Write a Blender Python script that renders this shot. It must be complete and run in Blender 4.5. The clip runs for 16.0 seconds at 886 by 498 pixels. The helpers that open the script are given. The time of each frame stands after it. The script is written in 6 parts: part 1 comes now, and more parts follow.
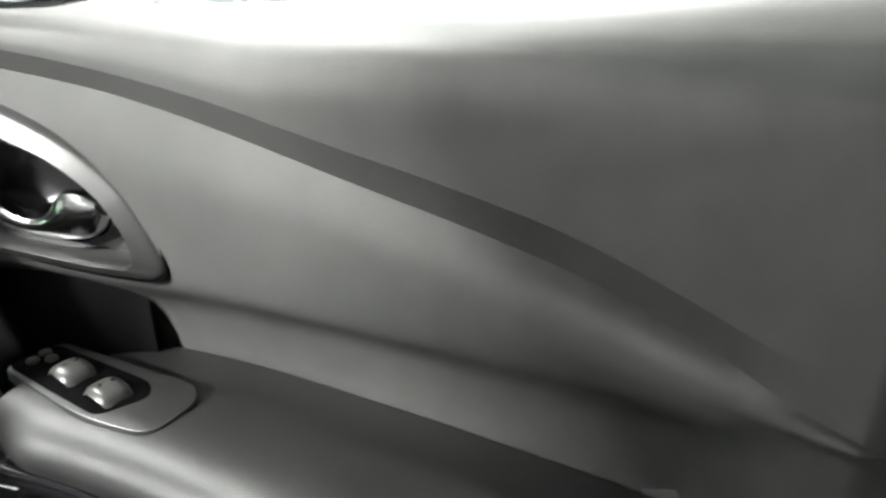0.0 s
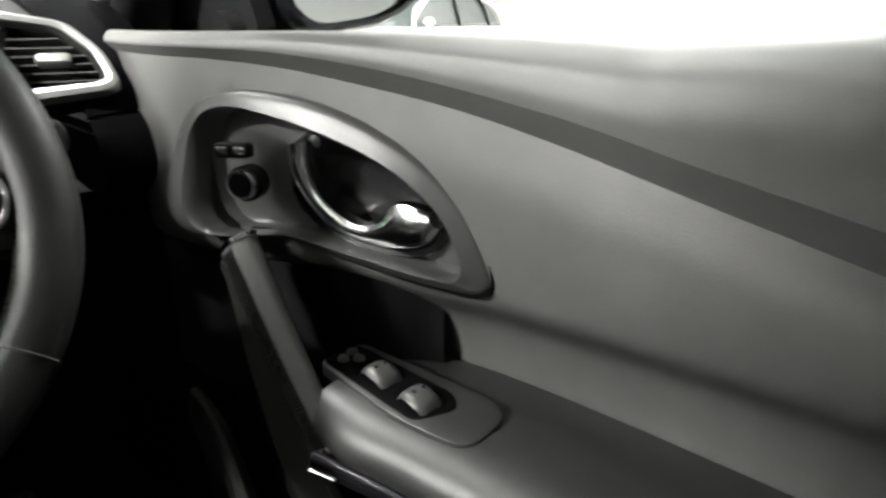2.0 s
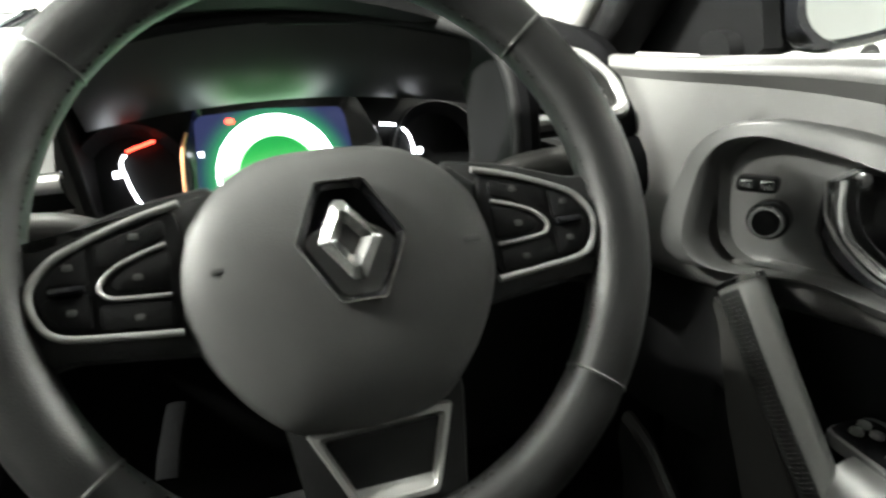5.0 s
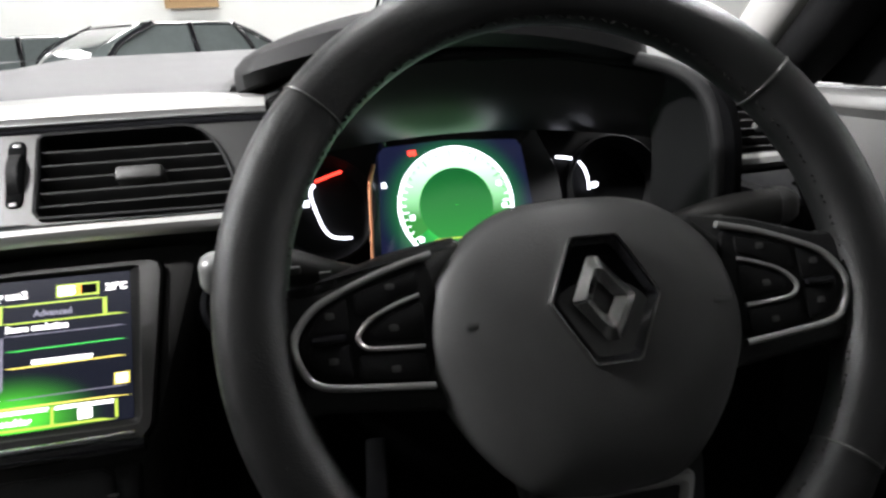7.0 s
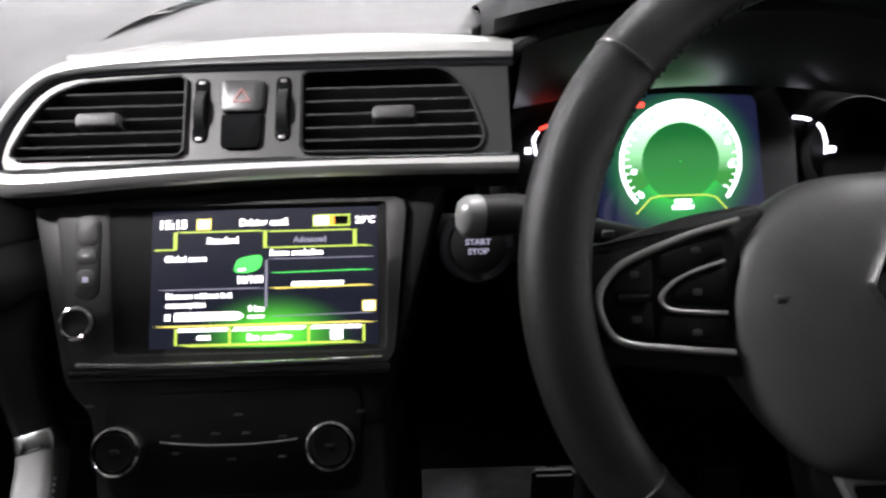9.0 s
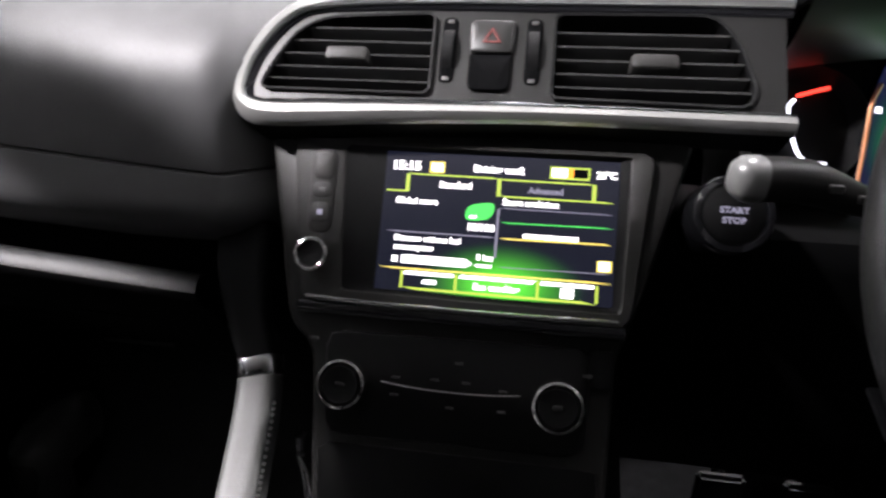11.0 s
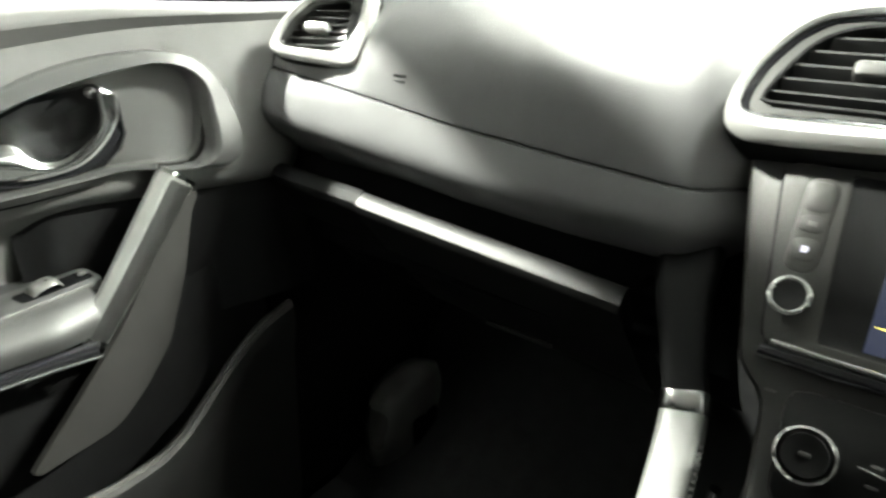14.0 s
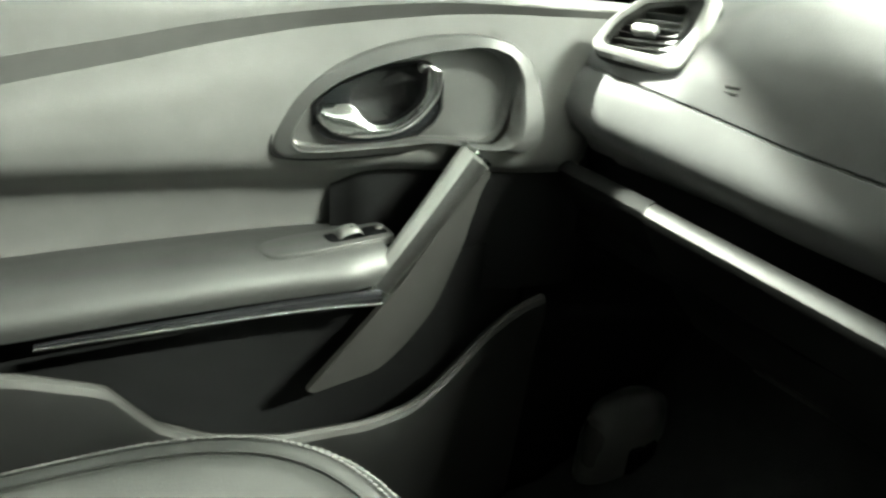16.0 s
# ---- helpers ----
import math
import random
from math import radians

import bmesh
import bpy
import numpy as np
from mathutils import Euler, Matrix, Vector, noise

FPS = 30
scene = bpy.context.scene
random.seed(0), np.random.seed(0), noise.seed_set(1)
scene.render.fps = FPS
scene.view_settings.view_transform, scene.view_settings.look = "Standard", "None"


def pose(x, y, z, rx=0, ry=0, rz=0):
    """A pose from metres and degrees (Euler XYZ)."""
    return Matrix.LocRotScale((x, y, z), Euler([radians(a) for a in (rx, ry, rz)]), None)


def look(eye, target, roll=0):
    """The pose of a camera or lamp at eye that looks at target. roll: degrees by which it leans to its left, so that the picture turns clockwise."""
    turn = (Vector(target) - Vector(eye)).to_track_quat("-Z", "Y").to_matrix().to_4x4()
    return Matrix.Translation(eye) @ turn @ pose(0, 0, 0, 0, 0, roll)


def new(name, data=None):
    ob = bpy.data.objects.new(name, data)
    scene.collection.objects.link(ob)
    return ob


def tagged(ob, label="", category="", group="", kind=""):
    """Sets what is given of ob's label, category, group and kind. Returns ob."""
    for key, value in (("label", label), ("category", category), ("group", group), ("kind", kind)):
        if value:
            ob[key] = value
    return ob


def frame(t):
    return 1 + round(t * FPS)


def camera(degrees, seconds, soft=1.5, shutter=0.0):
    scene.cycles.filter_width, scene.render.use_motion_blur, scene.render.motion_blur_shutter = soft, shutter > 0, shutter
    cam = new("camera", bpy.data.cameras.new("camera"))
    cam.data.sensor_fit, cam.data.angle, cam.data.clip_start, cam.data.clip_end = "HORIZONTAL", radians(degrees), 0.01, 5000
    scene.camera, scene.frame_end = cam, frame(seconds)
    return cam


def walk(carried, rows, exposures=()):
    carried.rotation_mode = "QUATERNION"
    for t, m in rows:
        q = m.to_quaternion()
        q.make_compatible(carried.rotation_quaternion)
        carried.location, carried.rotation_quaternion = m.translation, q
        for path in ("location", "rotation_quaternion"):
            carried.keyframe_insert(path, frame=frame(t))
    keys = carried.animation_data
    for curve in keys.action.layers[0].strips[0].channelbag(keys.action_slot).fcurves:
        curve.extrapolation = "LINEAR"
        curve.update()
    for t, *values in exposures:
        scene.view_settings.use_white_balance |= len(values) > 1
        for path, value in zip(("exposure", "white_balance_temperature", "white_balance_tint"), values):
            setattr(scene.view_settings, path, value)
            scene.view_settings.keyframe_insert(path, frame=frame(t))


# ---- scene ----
cam = camera(70.5, 16.0, soft=2.5, shutter=0.5)
PATH = [
    (0, (0.5092, 0.0189, 1.1873), (2.1038, 0.9541, 0.4240), 0.25),
    (0.5, (0.4968, 0.0531, 1.1903), (2.0527, 1.0469, 0.4212), 1.71),
    (1, (0.4730, 0.0811, 1.1904), (1.9920, 1.1541, 0.4545), 0.84),
    (1.5, (0.4575, 0.1026, 1.1844), (1.8982, 1.3008, 0.4853), -0.37),
    (2, (0.4409, 0.1318, 1.1886), (1.7811, 1.4339, 0.4756), 0.12),
    (2.5, (0.4368, 0.1513, 1.1838), (1.6110, 1.6013, 0.4636), -1.36),
    (3, (0.4295, 0.1742, 1.1861), (1.3877, 1.7688, 0.4519), -3.51),
    (3.5, (0.4005, 0.1935, 1.1771), (1.2958, 1.8483, 0.4988), -3.20),
    (4, (0.3850, 0.2052, 1.1840), (1.1450, 1.9376, 0.5351), -3.06),
    (4.5, (0.3581, 0.2145, 1.1857), (1.0313, 1.9857, 0.5454), -2.46),
    (4.7, (0.3436, 0.2222, 1.1968), (0.9636, 2.0008, 0.5243), -2.51),
    (6.8, (0.2536, 0.2727, 1.2189), (0.5895, 2.1450, 0.6012), -2.43),
    (7, (0.2443, 0.2719, 1.2272), (0.5663, 2.1413, 0.5934), -2.75),
    (7.5, (0.2142, 0.2732, 1.2334), (0.4733, 2.1489, 0.5895), -1.81),
    (8, (0.1915, 0.2774, 1.2374), (0.3465, 2.1457, 0.5406), -1.83),
    (8.5, (0.1666, 0.2795, 1.2373), (0.2457, 2.1265, 0.4742), -0.91),
    (8.7, (0.1573, 0.2797, 1.2414), (0.2053, 2.1174, 0.4538), -1.14),
    (10.8, (0.0528, 0.2868, 1.2080), (-0.2072, 2.0886, 0.3798), -0.01),
    (11, (0.0424, 0.2847, 1.2081), (-0.2566, 2.0800, 0.3789), 0.34),
    (11.5, (0.0197, 0.2838, 1.2123), (-0.4093, 2.0549, 0.3881), 0.89),
    (12, (0.0072, 0.2812, 1.1979), (-0.6088, 2.0128, 0.4090), 0.88),
    (12.5, (-0.0259, 0.2733, 1.2085), (-0.7089, 1.9972, 0.4589), 1.22),
    (13, (-0.0435, 0.2679, 1.2004), (-0.8611, 1.9353, 0.4580), 1.06),
    (13.5, (-0.0652, 0.2668, 1.2004), (-1.0165, 1.8473, 0.4276), 0.80),
    (14, (-0.0797, 0.2646, 1.1964), (-1.1888, 1.7280, 0.4037), 0.70),
    (14.5, (-0.0890, 0.2559, 1.1853), (-1.3515, 1.6002, 0.4112), 0.33),
    (15, (-0.1087, 0.2405, 1.1889), (-1.4529, 1.4898, 0.3937), 2.42),
    (15.5, (-0.1107, 0.2364, 1.1880), (-1.5763, 1.3386, 0.3898), 3.57),
    (16, (-0.1201, 0.2165, 1.1815), (-1.6793, 1.1855, 0.3880), 4.96),
]
# ---- light ----
EXPOSURE = [(0, 1.0, 6600, 11), (1.0, 0.7, 6600, 11), (1.5, 0.45, 6600, 11), (2.0, 0.36, 6700, 11), (2.5, 0.62, 6700, 11), (3.0, 1.12, 6700, 10), (3.5, 1.44, 6700, 9), (4.0, 1.5, 6800, 8), (4.5, 1.45, 6900, 6), (7.0, -0.42, 6500, 16), (8.5, -0.34, 6500, 19), (11.0, -0.5, 6500, 22), (12.0, 0.35, 6500, 18), (12.5, 0.54, 6550, 15), (13.0, 0.38, 6600, 13), (13.5, 1.05, 6700, 9), (14.0, 1.38, 6900, 3), (15.0, 1.42, 7000, -4), (16.0, 1.3, 7000, -6)]
walk(cam, [(t, look(eye, target, roll)) for t, eye, target, roll in PATH], EXPOSURE)

world = bpy.data.worlds.new("showroom_air")
scene.world = world
world.use_nodes = True
world.node_tree.nodes["Background"].inputs["Color"].default_value = (0.9, 1.0, 0.97, 1)
world.node_tree.nodes["Background"].inputs["Strength"].default_value = 0.02


def area_lamp(name, x, y, z, sx, sy, watts):
    d = bpy.data.lights.new(name, "AREA")
    d.shape, d.size, d.size_y, d.energy, d.color = "RECTANGLE", sx, sy, watts, (0.97, 1.0, 0.97)
    ob = new(name, d)
    ob.matrix_world = pose(x, y, z)
    return ob


# a square ceiling panel over the aisles, and three unseen tubes added as fill
area_lamp("panel_lamp", -3.36, -1.25, 5.12, 0.42, 0.42, 2600)
area_lamp("fill_tube_lamp", -6.0, 1.6, 5.12, 0.2, 1.0, 2250)
area_lamp("fill_tube_lamp", 4.2, 2.6, 5.12, 0.2, 1.6, 1800)
area_lamp("fill_tube_lamp", 0.1, 2.8, 5.12, 0.9, 0.2, 300)


# ---- materials ----
def mat(name, base, rough=0.5, metal=0.0, vary=0.15, scale=40.0, bump=0.0, bump_scale=900.0, coat=0.0, spec=0.5, smudge=0.1):
    m = bpy.data.materials.new(name)
    m.use_nodes = True
    nt = m.node_tree
    b = nt.nodes["Principled BSDF"]
    b.inputs["Metallic"].default_value = metal
    b.inputs["Coat Weight"].default_value = coat
    b.inputs["Specular IOR Level"].default_value = spec
    tc = nt.nodes.new("ShaderNodeTexCoord")
    n1 = nt.nodes.new("ShaderNodeTexNoise")
    n1.inputs["Scale"].default_value, n1.inputs["Detail"].default_value = scale, 5
    nt.links.new(tc.outputs["Object"], n1.inputs["Vector"])
    n2 = nt.nodes.new("ShaderNodeTexNoise")
    n2.inputs["Scale"].default_value, n2.inputs["Detail"].default_value = scale * 0.14, 3
    nt.links.new(tc.outputs["Object"], n2.inputs["Vector"])
    mul = nt.nodes.new("ShaderNodeMath")
    mul.operation = "MULTIPLY"
    nt.links.new(n1.outputs["Fac"], mul.inputs[0])
    nt.links.new(n2.outputs["Fac"], mul.inputs[1])
    ramp = nt.nodes.new("ShaderNodeMapRange")
    ramp.inputs["From Min"].default_value, ramp.inputs["From Max"].default_value = 0.1, 0.4
    ramp.inputs["To Min"].default_value, ramp.inputs["To Max"].default_value = 1 - vary, 1 + vary
    nt.links.new(mul.outputs[0], ramp.inputs["Value"])
    col = nt.nodes.new("ShaderNodeVectorMath")
    col.operation = "SCALE"
    col.inputs[0].default_value = base
    nt.links.new(ramp.outputs[0], col.inputs["Scale"])
    nt.links.new(col.outputs[0], b.inputs["Base Color"])
    rr = nt.nodes.new("ShaderNodeMapRange")
    rr.inputs["From Min"].default_value, rr.inputs["From Max"].default_value = 0.3, 0.7
    rr.inputs["To Min"].default_value, rr.inputs["To Max"].default_value = max(0.02, rough - smudge * rough), min(1, rough + smudge * rough)
    nt.links.new(n2.outputs["Fac"], rr.inputs["Value"])
    nt.links.new(rr.outputs[0], b.inputs["Roughness"])
    if bump:
        v = nt.nodes.new("ShaderNodeTexVoronoi")
        v.inputs["Scale"].default_value = bump_scale
        nt.links.new(tc.outputs["Object"], v.inputs["Vector"])
        bp = nt.nodes.new("ShaderNodeBump")
        bp.inputs["Strength"].default_value, bp.inputs["Distance"].default_value = bump, 0.0004
        nt.links.new(v.outputs["Distance"], bp.inputs["Height"])
        nt.links.new(bp.outputs[0], b.inputs["Normal"])
    return m


def glow(name, colour, strength):
    m = bpy.data.materials.new(name)
    m.use_nodes = True
    nt = m.node_tree
    b = nt.nodes["Principled BSDF"]
    b.inputs["Base Color"].default_value = (0.01, 0.01, 0.01, 1)
    b.inputs["Roughness"].default_value = 0.3
    b.inputs["Emission Color"].default_value = (*colour, 1)
    b.inputs["Emission Strength"].default_value = strength
    return m


SOFT = mat("soft_touch_plastic", (0.048, 0.048, 0.049), 0.52, spec=0.3, bump=0.25, bump_scale=1100, vary=0.12)
DOOR_SKIN = mat("grained_door_plastic", (0.058, 0.0575, 0.0565), 0.46, spec=0.35, bump=0.25, bump_scale=1000, vary=0.1)
STACK = mat("charcoal_stack_plastic", (0.0105, 0.0102, 0.0098), 0.5, spec=0.2, bump=0.25, bump_scale=1200)
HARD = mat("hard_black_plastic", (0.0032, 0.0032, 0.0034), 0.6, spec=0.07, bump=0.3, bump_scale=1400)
GREY_TRIM = mat("grey_painted_trim", (0.016, 0.016, 0.016), 0.25, vary=0.08, spec=0.45)
BEZEL = mat("satin_bezel_plastic", (0.023, 0.023, 0.0228), 0.4, vary=0.08, spec=0.45)
DISH = mat("satin_dish_plastic", (0.036, 0.036, 0.0355), 0.36, vary=0.08, spec=0.4)
GRIP = mat("dimpled_grip_plastic", (0.0045, 0.0045, 0.0044), 0.4, vary=0.1, spec=0.4)
PANEL = mat("satin_black_panel", (0.0025, 0.0025, 0.0026), 0.3, vary=0.1, spec=0.25)
KNOB_CHROME = mat("brushed_knob_chrome", (0.85, 0.85, 0.84), 0.11, metal=1.0, vary=0.05)
VENT_FACE = mat("dark_grey_vent_face", (0.0075, 0.0075, 0.0073), 0.4, vary=0.08, spec=0.28)
ARMREST = mat("grained_armrest_skin", (0.0165, 0.0165, 0.0165), 0.42, spec=0.4, bump=0.3, bump_scale=1000, vary=0.12)
HOOD = mat("matt_black_hood", (0.006, 0.006, 0.0063), 0.6, spec=0.12, bump=0.3, bump_scale=1100)
COWL = mat("smooth_black_cowl", (0.007, 0.007, 0.0075), 0.25, vary=0.1, spec=0.7)
LEATHER = mat("black_wheel_leather", (0.0060, 0.0060, 0.0063), 0.42, spec=0.36, bump=0.5, bump_scale=1300, vary=0.2)
HUB_PAD = mat("grained_hub_pad", (0.040, 0.040, 0.0396), 0.5, spec=0.36, bump=0.3, bump_scale=1300, vary=0.12)
SEAT_LEATHER = mat("grey_seat_leather", (0.0065, 0.0067, 0.0065), 0.55, spec=0.06, bump=0.6, bump_scale=900, vary=0.18)
GRAB_SKIN = mat("grey_grab_handle_skin", (0.054, 0.0545, 0.053), 0.5, bump=0.5, bump_scale=1200, vary=0.12)
RAIL_LEATHER = mat("pale_grey_rail_leather", (0.031, 0.0315, 0.030), 0.5, bump=0.5, bump_scale=1200, vary=0.12)
SILVER = mat("satin_silver_trim", (0.43, 0.43, 0.42), 0.32, metal=0.8, vary=0.05)
CHROME = mat("chrome", (0.88, 0.89, 0.90), 0.12, metal=1.0, vary=0.03)
COPPER = mat("copper_edge", (0.6, 0.27, 0.14), 0.3, metal=0.8)
SLAT = mat("satin_slat_plastic", (0.045, 0.045, 0.045), 0.25, vary=0.08, spec=0.5)
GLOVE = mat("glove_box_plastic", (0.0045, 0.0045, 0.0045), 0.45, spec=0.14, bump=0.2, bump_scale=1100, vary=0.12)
BADGE = mat("bright_badge_metal", (0.7, 0.7, 0.69), 0.15, metal=1.0, vary=0.05)
HOUSING = mat("black_cluster_housing", (0.003, 0.003, 0.0032), 0.5, vary=0.1, spec=0.15)
HOOD_LINING = mat("dark_hood_lining", (0.018, 0.018, 0.018), 0.3, vary=0.15, spec=0.9)
BRIGHT = mat("satin_chrome", (0.95, 0.96, 0.96), 0.13, metal=1.0, vary=0.03)
GLOSS = mat("piano_black", (0.006, 0.006, 0.007), 0.08, vary=0.05, coat=0.5)
# pale base that paints a patch of light on the footwell outlet
FOOT_SHELL = mat("lit_outlet_plastic", (0.05, 0.05, 0.049), 0.3, spec=0.5, vary=0.1)
POCKET = mat("dark_pocket_plastic", (0.0045, 0.0045, 0.0045), 0.5, spec=0.2, vary=0.1, bump=0.2)
PLATE = mat("satin_switch_plate", (0.02, 0.02, 0.02), 0.32, vary=0.08)
PALE_METAL = mat("satin_silver_ring", (0.2, 0.2, 0.2), 0.3, metal=0.35, vary=0.04)
SWITCH = mat("switch_plastic", (0.036, 0.036, 0.035), 0.3, vary=0.1)
# near-zero base: black parts, and parts whose shade is put into the colour
DARK = mat("deep_black_and_shade", (0.0015, 0.0015, 0.0017), 0.8, spec=0.02)
CARPET = mat("black_carpet", (0.010, 0.010, 0.0105), 0.95, bump=1.0, bump_scale=500, vary=0.4, spec=0.1)
LINING = mat("grey_roof_lining", (0.2, 0.195, 0.19), 0.9, bump=0.4, bump_scale=700, vary=0.06)
THREAD = mat("light_thread", (0.04, 0.04, 0.039), 0.8)
RED_MARK = mat("red_printed_mark", (0.11, 0.012, 0.01), 0.4)
WHITE_WALL = mat("white_wall_paint", (0.78, 0.79, 0.77), 0.7, vary=0.03, scale=3)
DARK_CEILING = mat("dark_ceiling_paint", (0.05, 0.05, 0.052), 0.8, vary=0.1, scale=3)
TILE = mat("pale_showroom_tile", (0.16, 0.16, 0.156), 0.22, vary=0.08, scale=2)
BLACK_PAINT = mat("black_car_paint", (0.008, 0.008, 0.010), 0.12, coat=1.0, vary=0.05)
SILVER_PAINT = mat("silver_car_paint", (0.5, 0.51, 0.52), 0.25, metal=0.5, coat=1.0, vary=0.04)
WHITE_PAINT = mat("white_car_paint", (0.78, 0.78, 0.77), 0.2, coat=1.0, vary=0.03)
RUBBER = mat("tyre_rubber", (0.015, 0.015, 0.015), 0.8)
DARK_GLASS = mat("tinted_glass", (0.11, 0.125, 0.125), 0.05, vary=0.1, coat=0.5)
TAN = mat("tan_board", (0.42, 0.27, 0.13), 0.6)
BODY_PAINT = mat("grey_body_paint", (0.28, 0.28, 0.29), 0.25, metal=0.4, coat=1.0)
RED_LAMP = mat("red_lamp_lens", (0.5, 0.02, 0.015), 0.15)
GREEN_CARD = mat("green_windscreen_card", (0.2, 0.6, 0.05), 0.6)
GLOW_WHITE = glow("backlit_white", (1.0, 1.0, 1.0), 4.5)
GLOW_COOL = glow("backlit_cool_white", (0.85, 0.9, 1.0), 6.0)
GLOW_RED = glow("backlit_red", (1.0, 0.05, 0.03), 5.0)
GLOW_GREEN = glow("backlit_green", (0.06, 0.75, 0.12), 2.2)
GLOW_LIME = glow("backlit_lime", (0.45, 0.62, 0.08), 2.4)
GLOW_YELLOW = glow("backlit_yellow", (0.9, 0.75, 0.15), 2.6)
GLOW_GREY = glow("backlit_grey", (0.45, 0.45, 0.58), 1.1)
GLOW_ORANGE = glow("backlit_orange", (1.0, 0.35, 0.03), 3.0)
SIDE_GLOW = glow("bright_side_glow", (0.93, 1.0, 0.97), 25.0)
SIDE_GLOW_DIM = glow("dim_side_glow", (0.93, 1.0, 0.97), 8.0)
GLOW_TUBE = glow("ceiling_tube_glow", (1.0, 0.99, 0.96), 22.0)
GLOW_PANEL = glow("ceiling_panel_glow", (0.96, 1.0, 0.96), 40.0)

GLASS = bpy.data.materials.new("clear_window_glass")
GLASS.use_nodes = True
gb = GLASS.node_tree.nodes["Principled BSDF"]
gb.inputs["Base Color"].default_value = (0.96, 0.98, 0.97, 1)
gb.inputs["Roughness"].default_value, gb.inputs["IOR"].default_value, gb.inputs["Transmission Weight"].default_value = 0.0, 1.02, 1.0

MIRROR = bpy.data.materials.new("mirror_glass")
MIRROR.use_nodes = True
mb = MIRROR.node_tree.nodes["Principled BSDF"]
mb.inputs["Base Color"].default_value = (0.9, 0.92, 0.93, 1)
mb.inputs["Metallic"].default_value, mb.inputs["Roughness"].default_value = 1.0, 0.02


def spot_glow(name, base, colour, centre, radius, squash, strength):
    """A lit display: a dark panel with one soft pool of light."""
    m = bpy.data.materials.new(name)
    m.use_nodes = True
    nt = m.node_tree
    b = nt.nodes["Principled BSDF"]
    b.inputs["Base Color"].default_value = (0.01, 0.01, 0.012, 1)
    b.inputs["Roughness"].default_value = 0.18
    tc = nt.nodes.new("ShaderNodeTexCoord")
    mp = nt.nodes.new("ShaderNodeMapping")
    mp.inputs["Location"].default_value = (-centre[0] / radius, -centre[1] / radius * squash, 0)
    mp.inputs["Scale"].default_value = (1 / radius, squash / radius, 0)
    nt.links.new(tc.outputs["Object"], mp.inputs["Vector"])
    g = nt.nodes.new("ShaderNodeTexGradient")
    g.gradient_type = "QUADRATIC_SPHERE"
    nt.links.new(mp.outputs[0], g.inputs["Vector"])
    mix = nt.nodes.new("ShaderNodeMix")
    mix.data_type = "RGBA"
    mix.inputs["A"].default_value, mix.inputs["B"].default_value = (*base, 1), (*colour, 1)
    nt.links.new(g.outputs["Fac"], mix.inputs["Factor"])
    nt.links.new(mix.outputs["Result"], b.inputs["Emission Color"])
    b.inputs["Emission Strength"].default_value = strength
    return m


# ---- mesh helpers ----
def link(name, mesh, material, parent=None, label="", smooth=True):
    mesh.materials.append(material)
    if smooth:
        mesh.polygons.foreach_set("use_smooth", [True] * len(mesh.polygons))
    ob = new(name, mesh)
    if smooth:
        mesh.set_sharp_from_angle(angle=radians(38))
    if parent:
        ob.parent = parent
    if label:
        ob["label"] = label
    return ob


def part(name, bm, material, parent=None, label="", smooth=True):
    bmesh.ops.recalc_face_normals(bm, faces=bm.faces[:])
    me = bpy.data.meshes.new(name)
    bm.to_mesh(me)
    bm.free()
    return link(name, me, material, parent, label, smooth)


def thing(name, label, category, group="", kind=""):
    return tagged(new(name), label, category, group, kind)


def frm(o, up, n):
    """A flat frame: x to the right, y up, z out towards the viewer."""
    up, n = Vector(up).normalized(), Vector(n).normalized()
    r = up.cross(n).normalized()
    return Matrix.Translation(o) @ Matrix((r, up, n)).transposed().to_4x4()


def resample(poly, n):
    p = np.array(poly, float)
    q = np.vstack([p, p[:1]])
    d = np.r_[0, np.cumsum(np.linalg.norm(np.diff(q, axis=0), axis=1))]
    s = np.linspace(0, d[-1], n, endpoint=False)
    return np.stack([np.interp(s, d, q[:, k]) for k in range(p.shape[1])], 1)


def rounded(poly, r, seg=5):
    """The polygon with its corners rounded; r is one radius or one for each corner."""
    out, n = [], len(poly)
    for i in range(n):
        p, a, b = np.array(poly[i], float), np.array(poly[i - 1], float), np.array(poly[(i + 1) % n], float)
        rr = r[i] if isinstance(r, (list, tuple)) else r
        la, lb = np.linalg.norm(a - p), np.linalg.norm(b - p)
        k = min(rr, la * 0.48, lb * 0.48)
        s, e = p + (a - p) / la * k, p + (b - p) / lb * k
        for j in range(seg + 1):
            t = j / seg
            out.append((1 - t) ** 2 * s + 2 * t * (1 - t) * p + t * t * e)
    return out


def inset(poly, d):
    """The polygon (counter-clockwise or not) shrunk by d."""
    p = np.array(poly, float)
    area = np.sum(p[:, 0] * np.roll(p[:, 1], -1) - np.roll(p[:, 0], -1) * p[:, 1])
    t = np.roll(p, -1, 0) - np.roll(p, 1, 0)
    t /= np.linalg.norm(t, axis=1)[:, None] + 1e-12
    nrm = np.stack([-t[:, 1], t[:, 0]], 1) * np.sign(area)
    return p + nrm * d


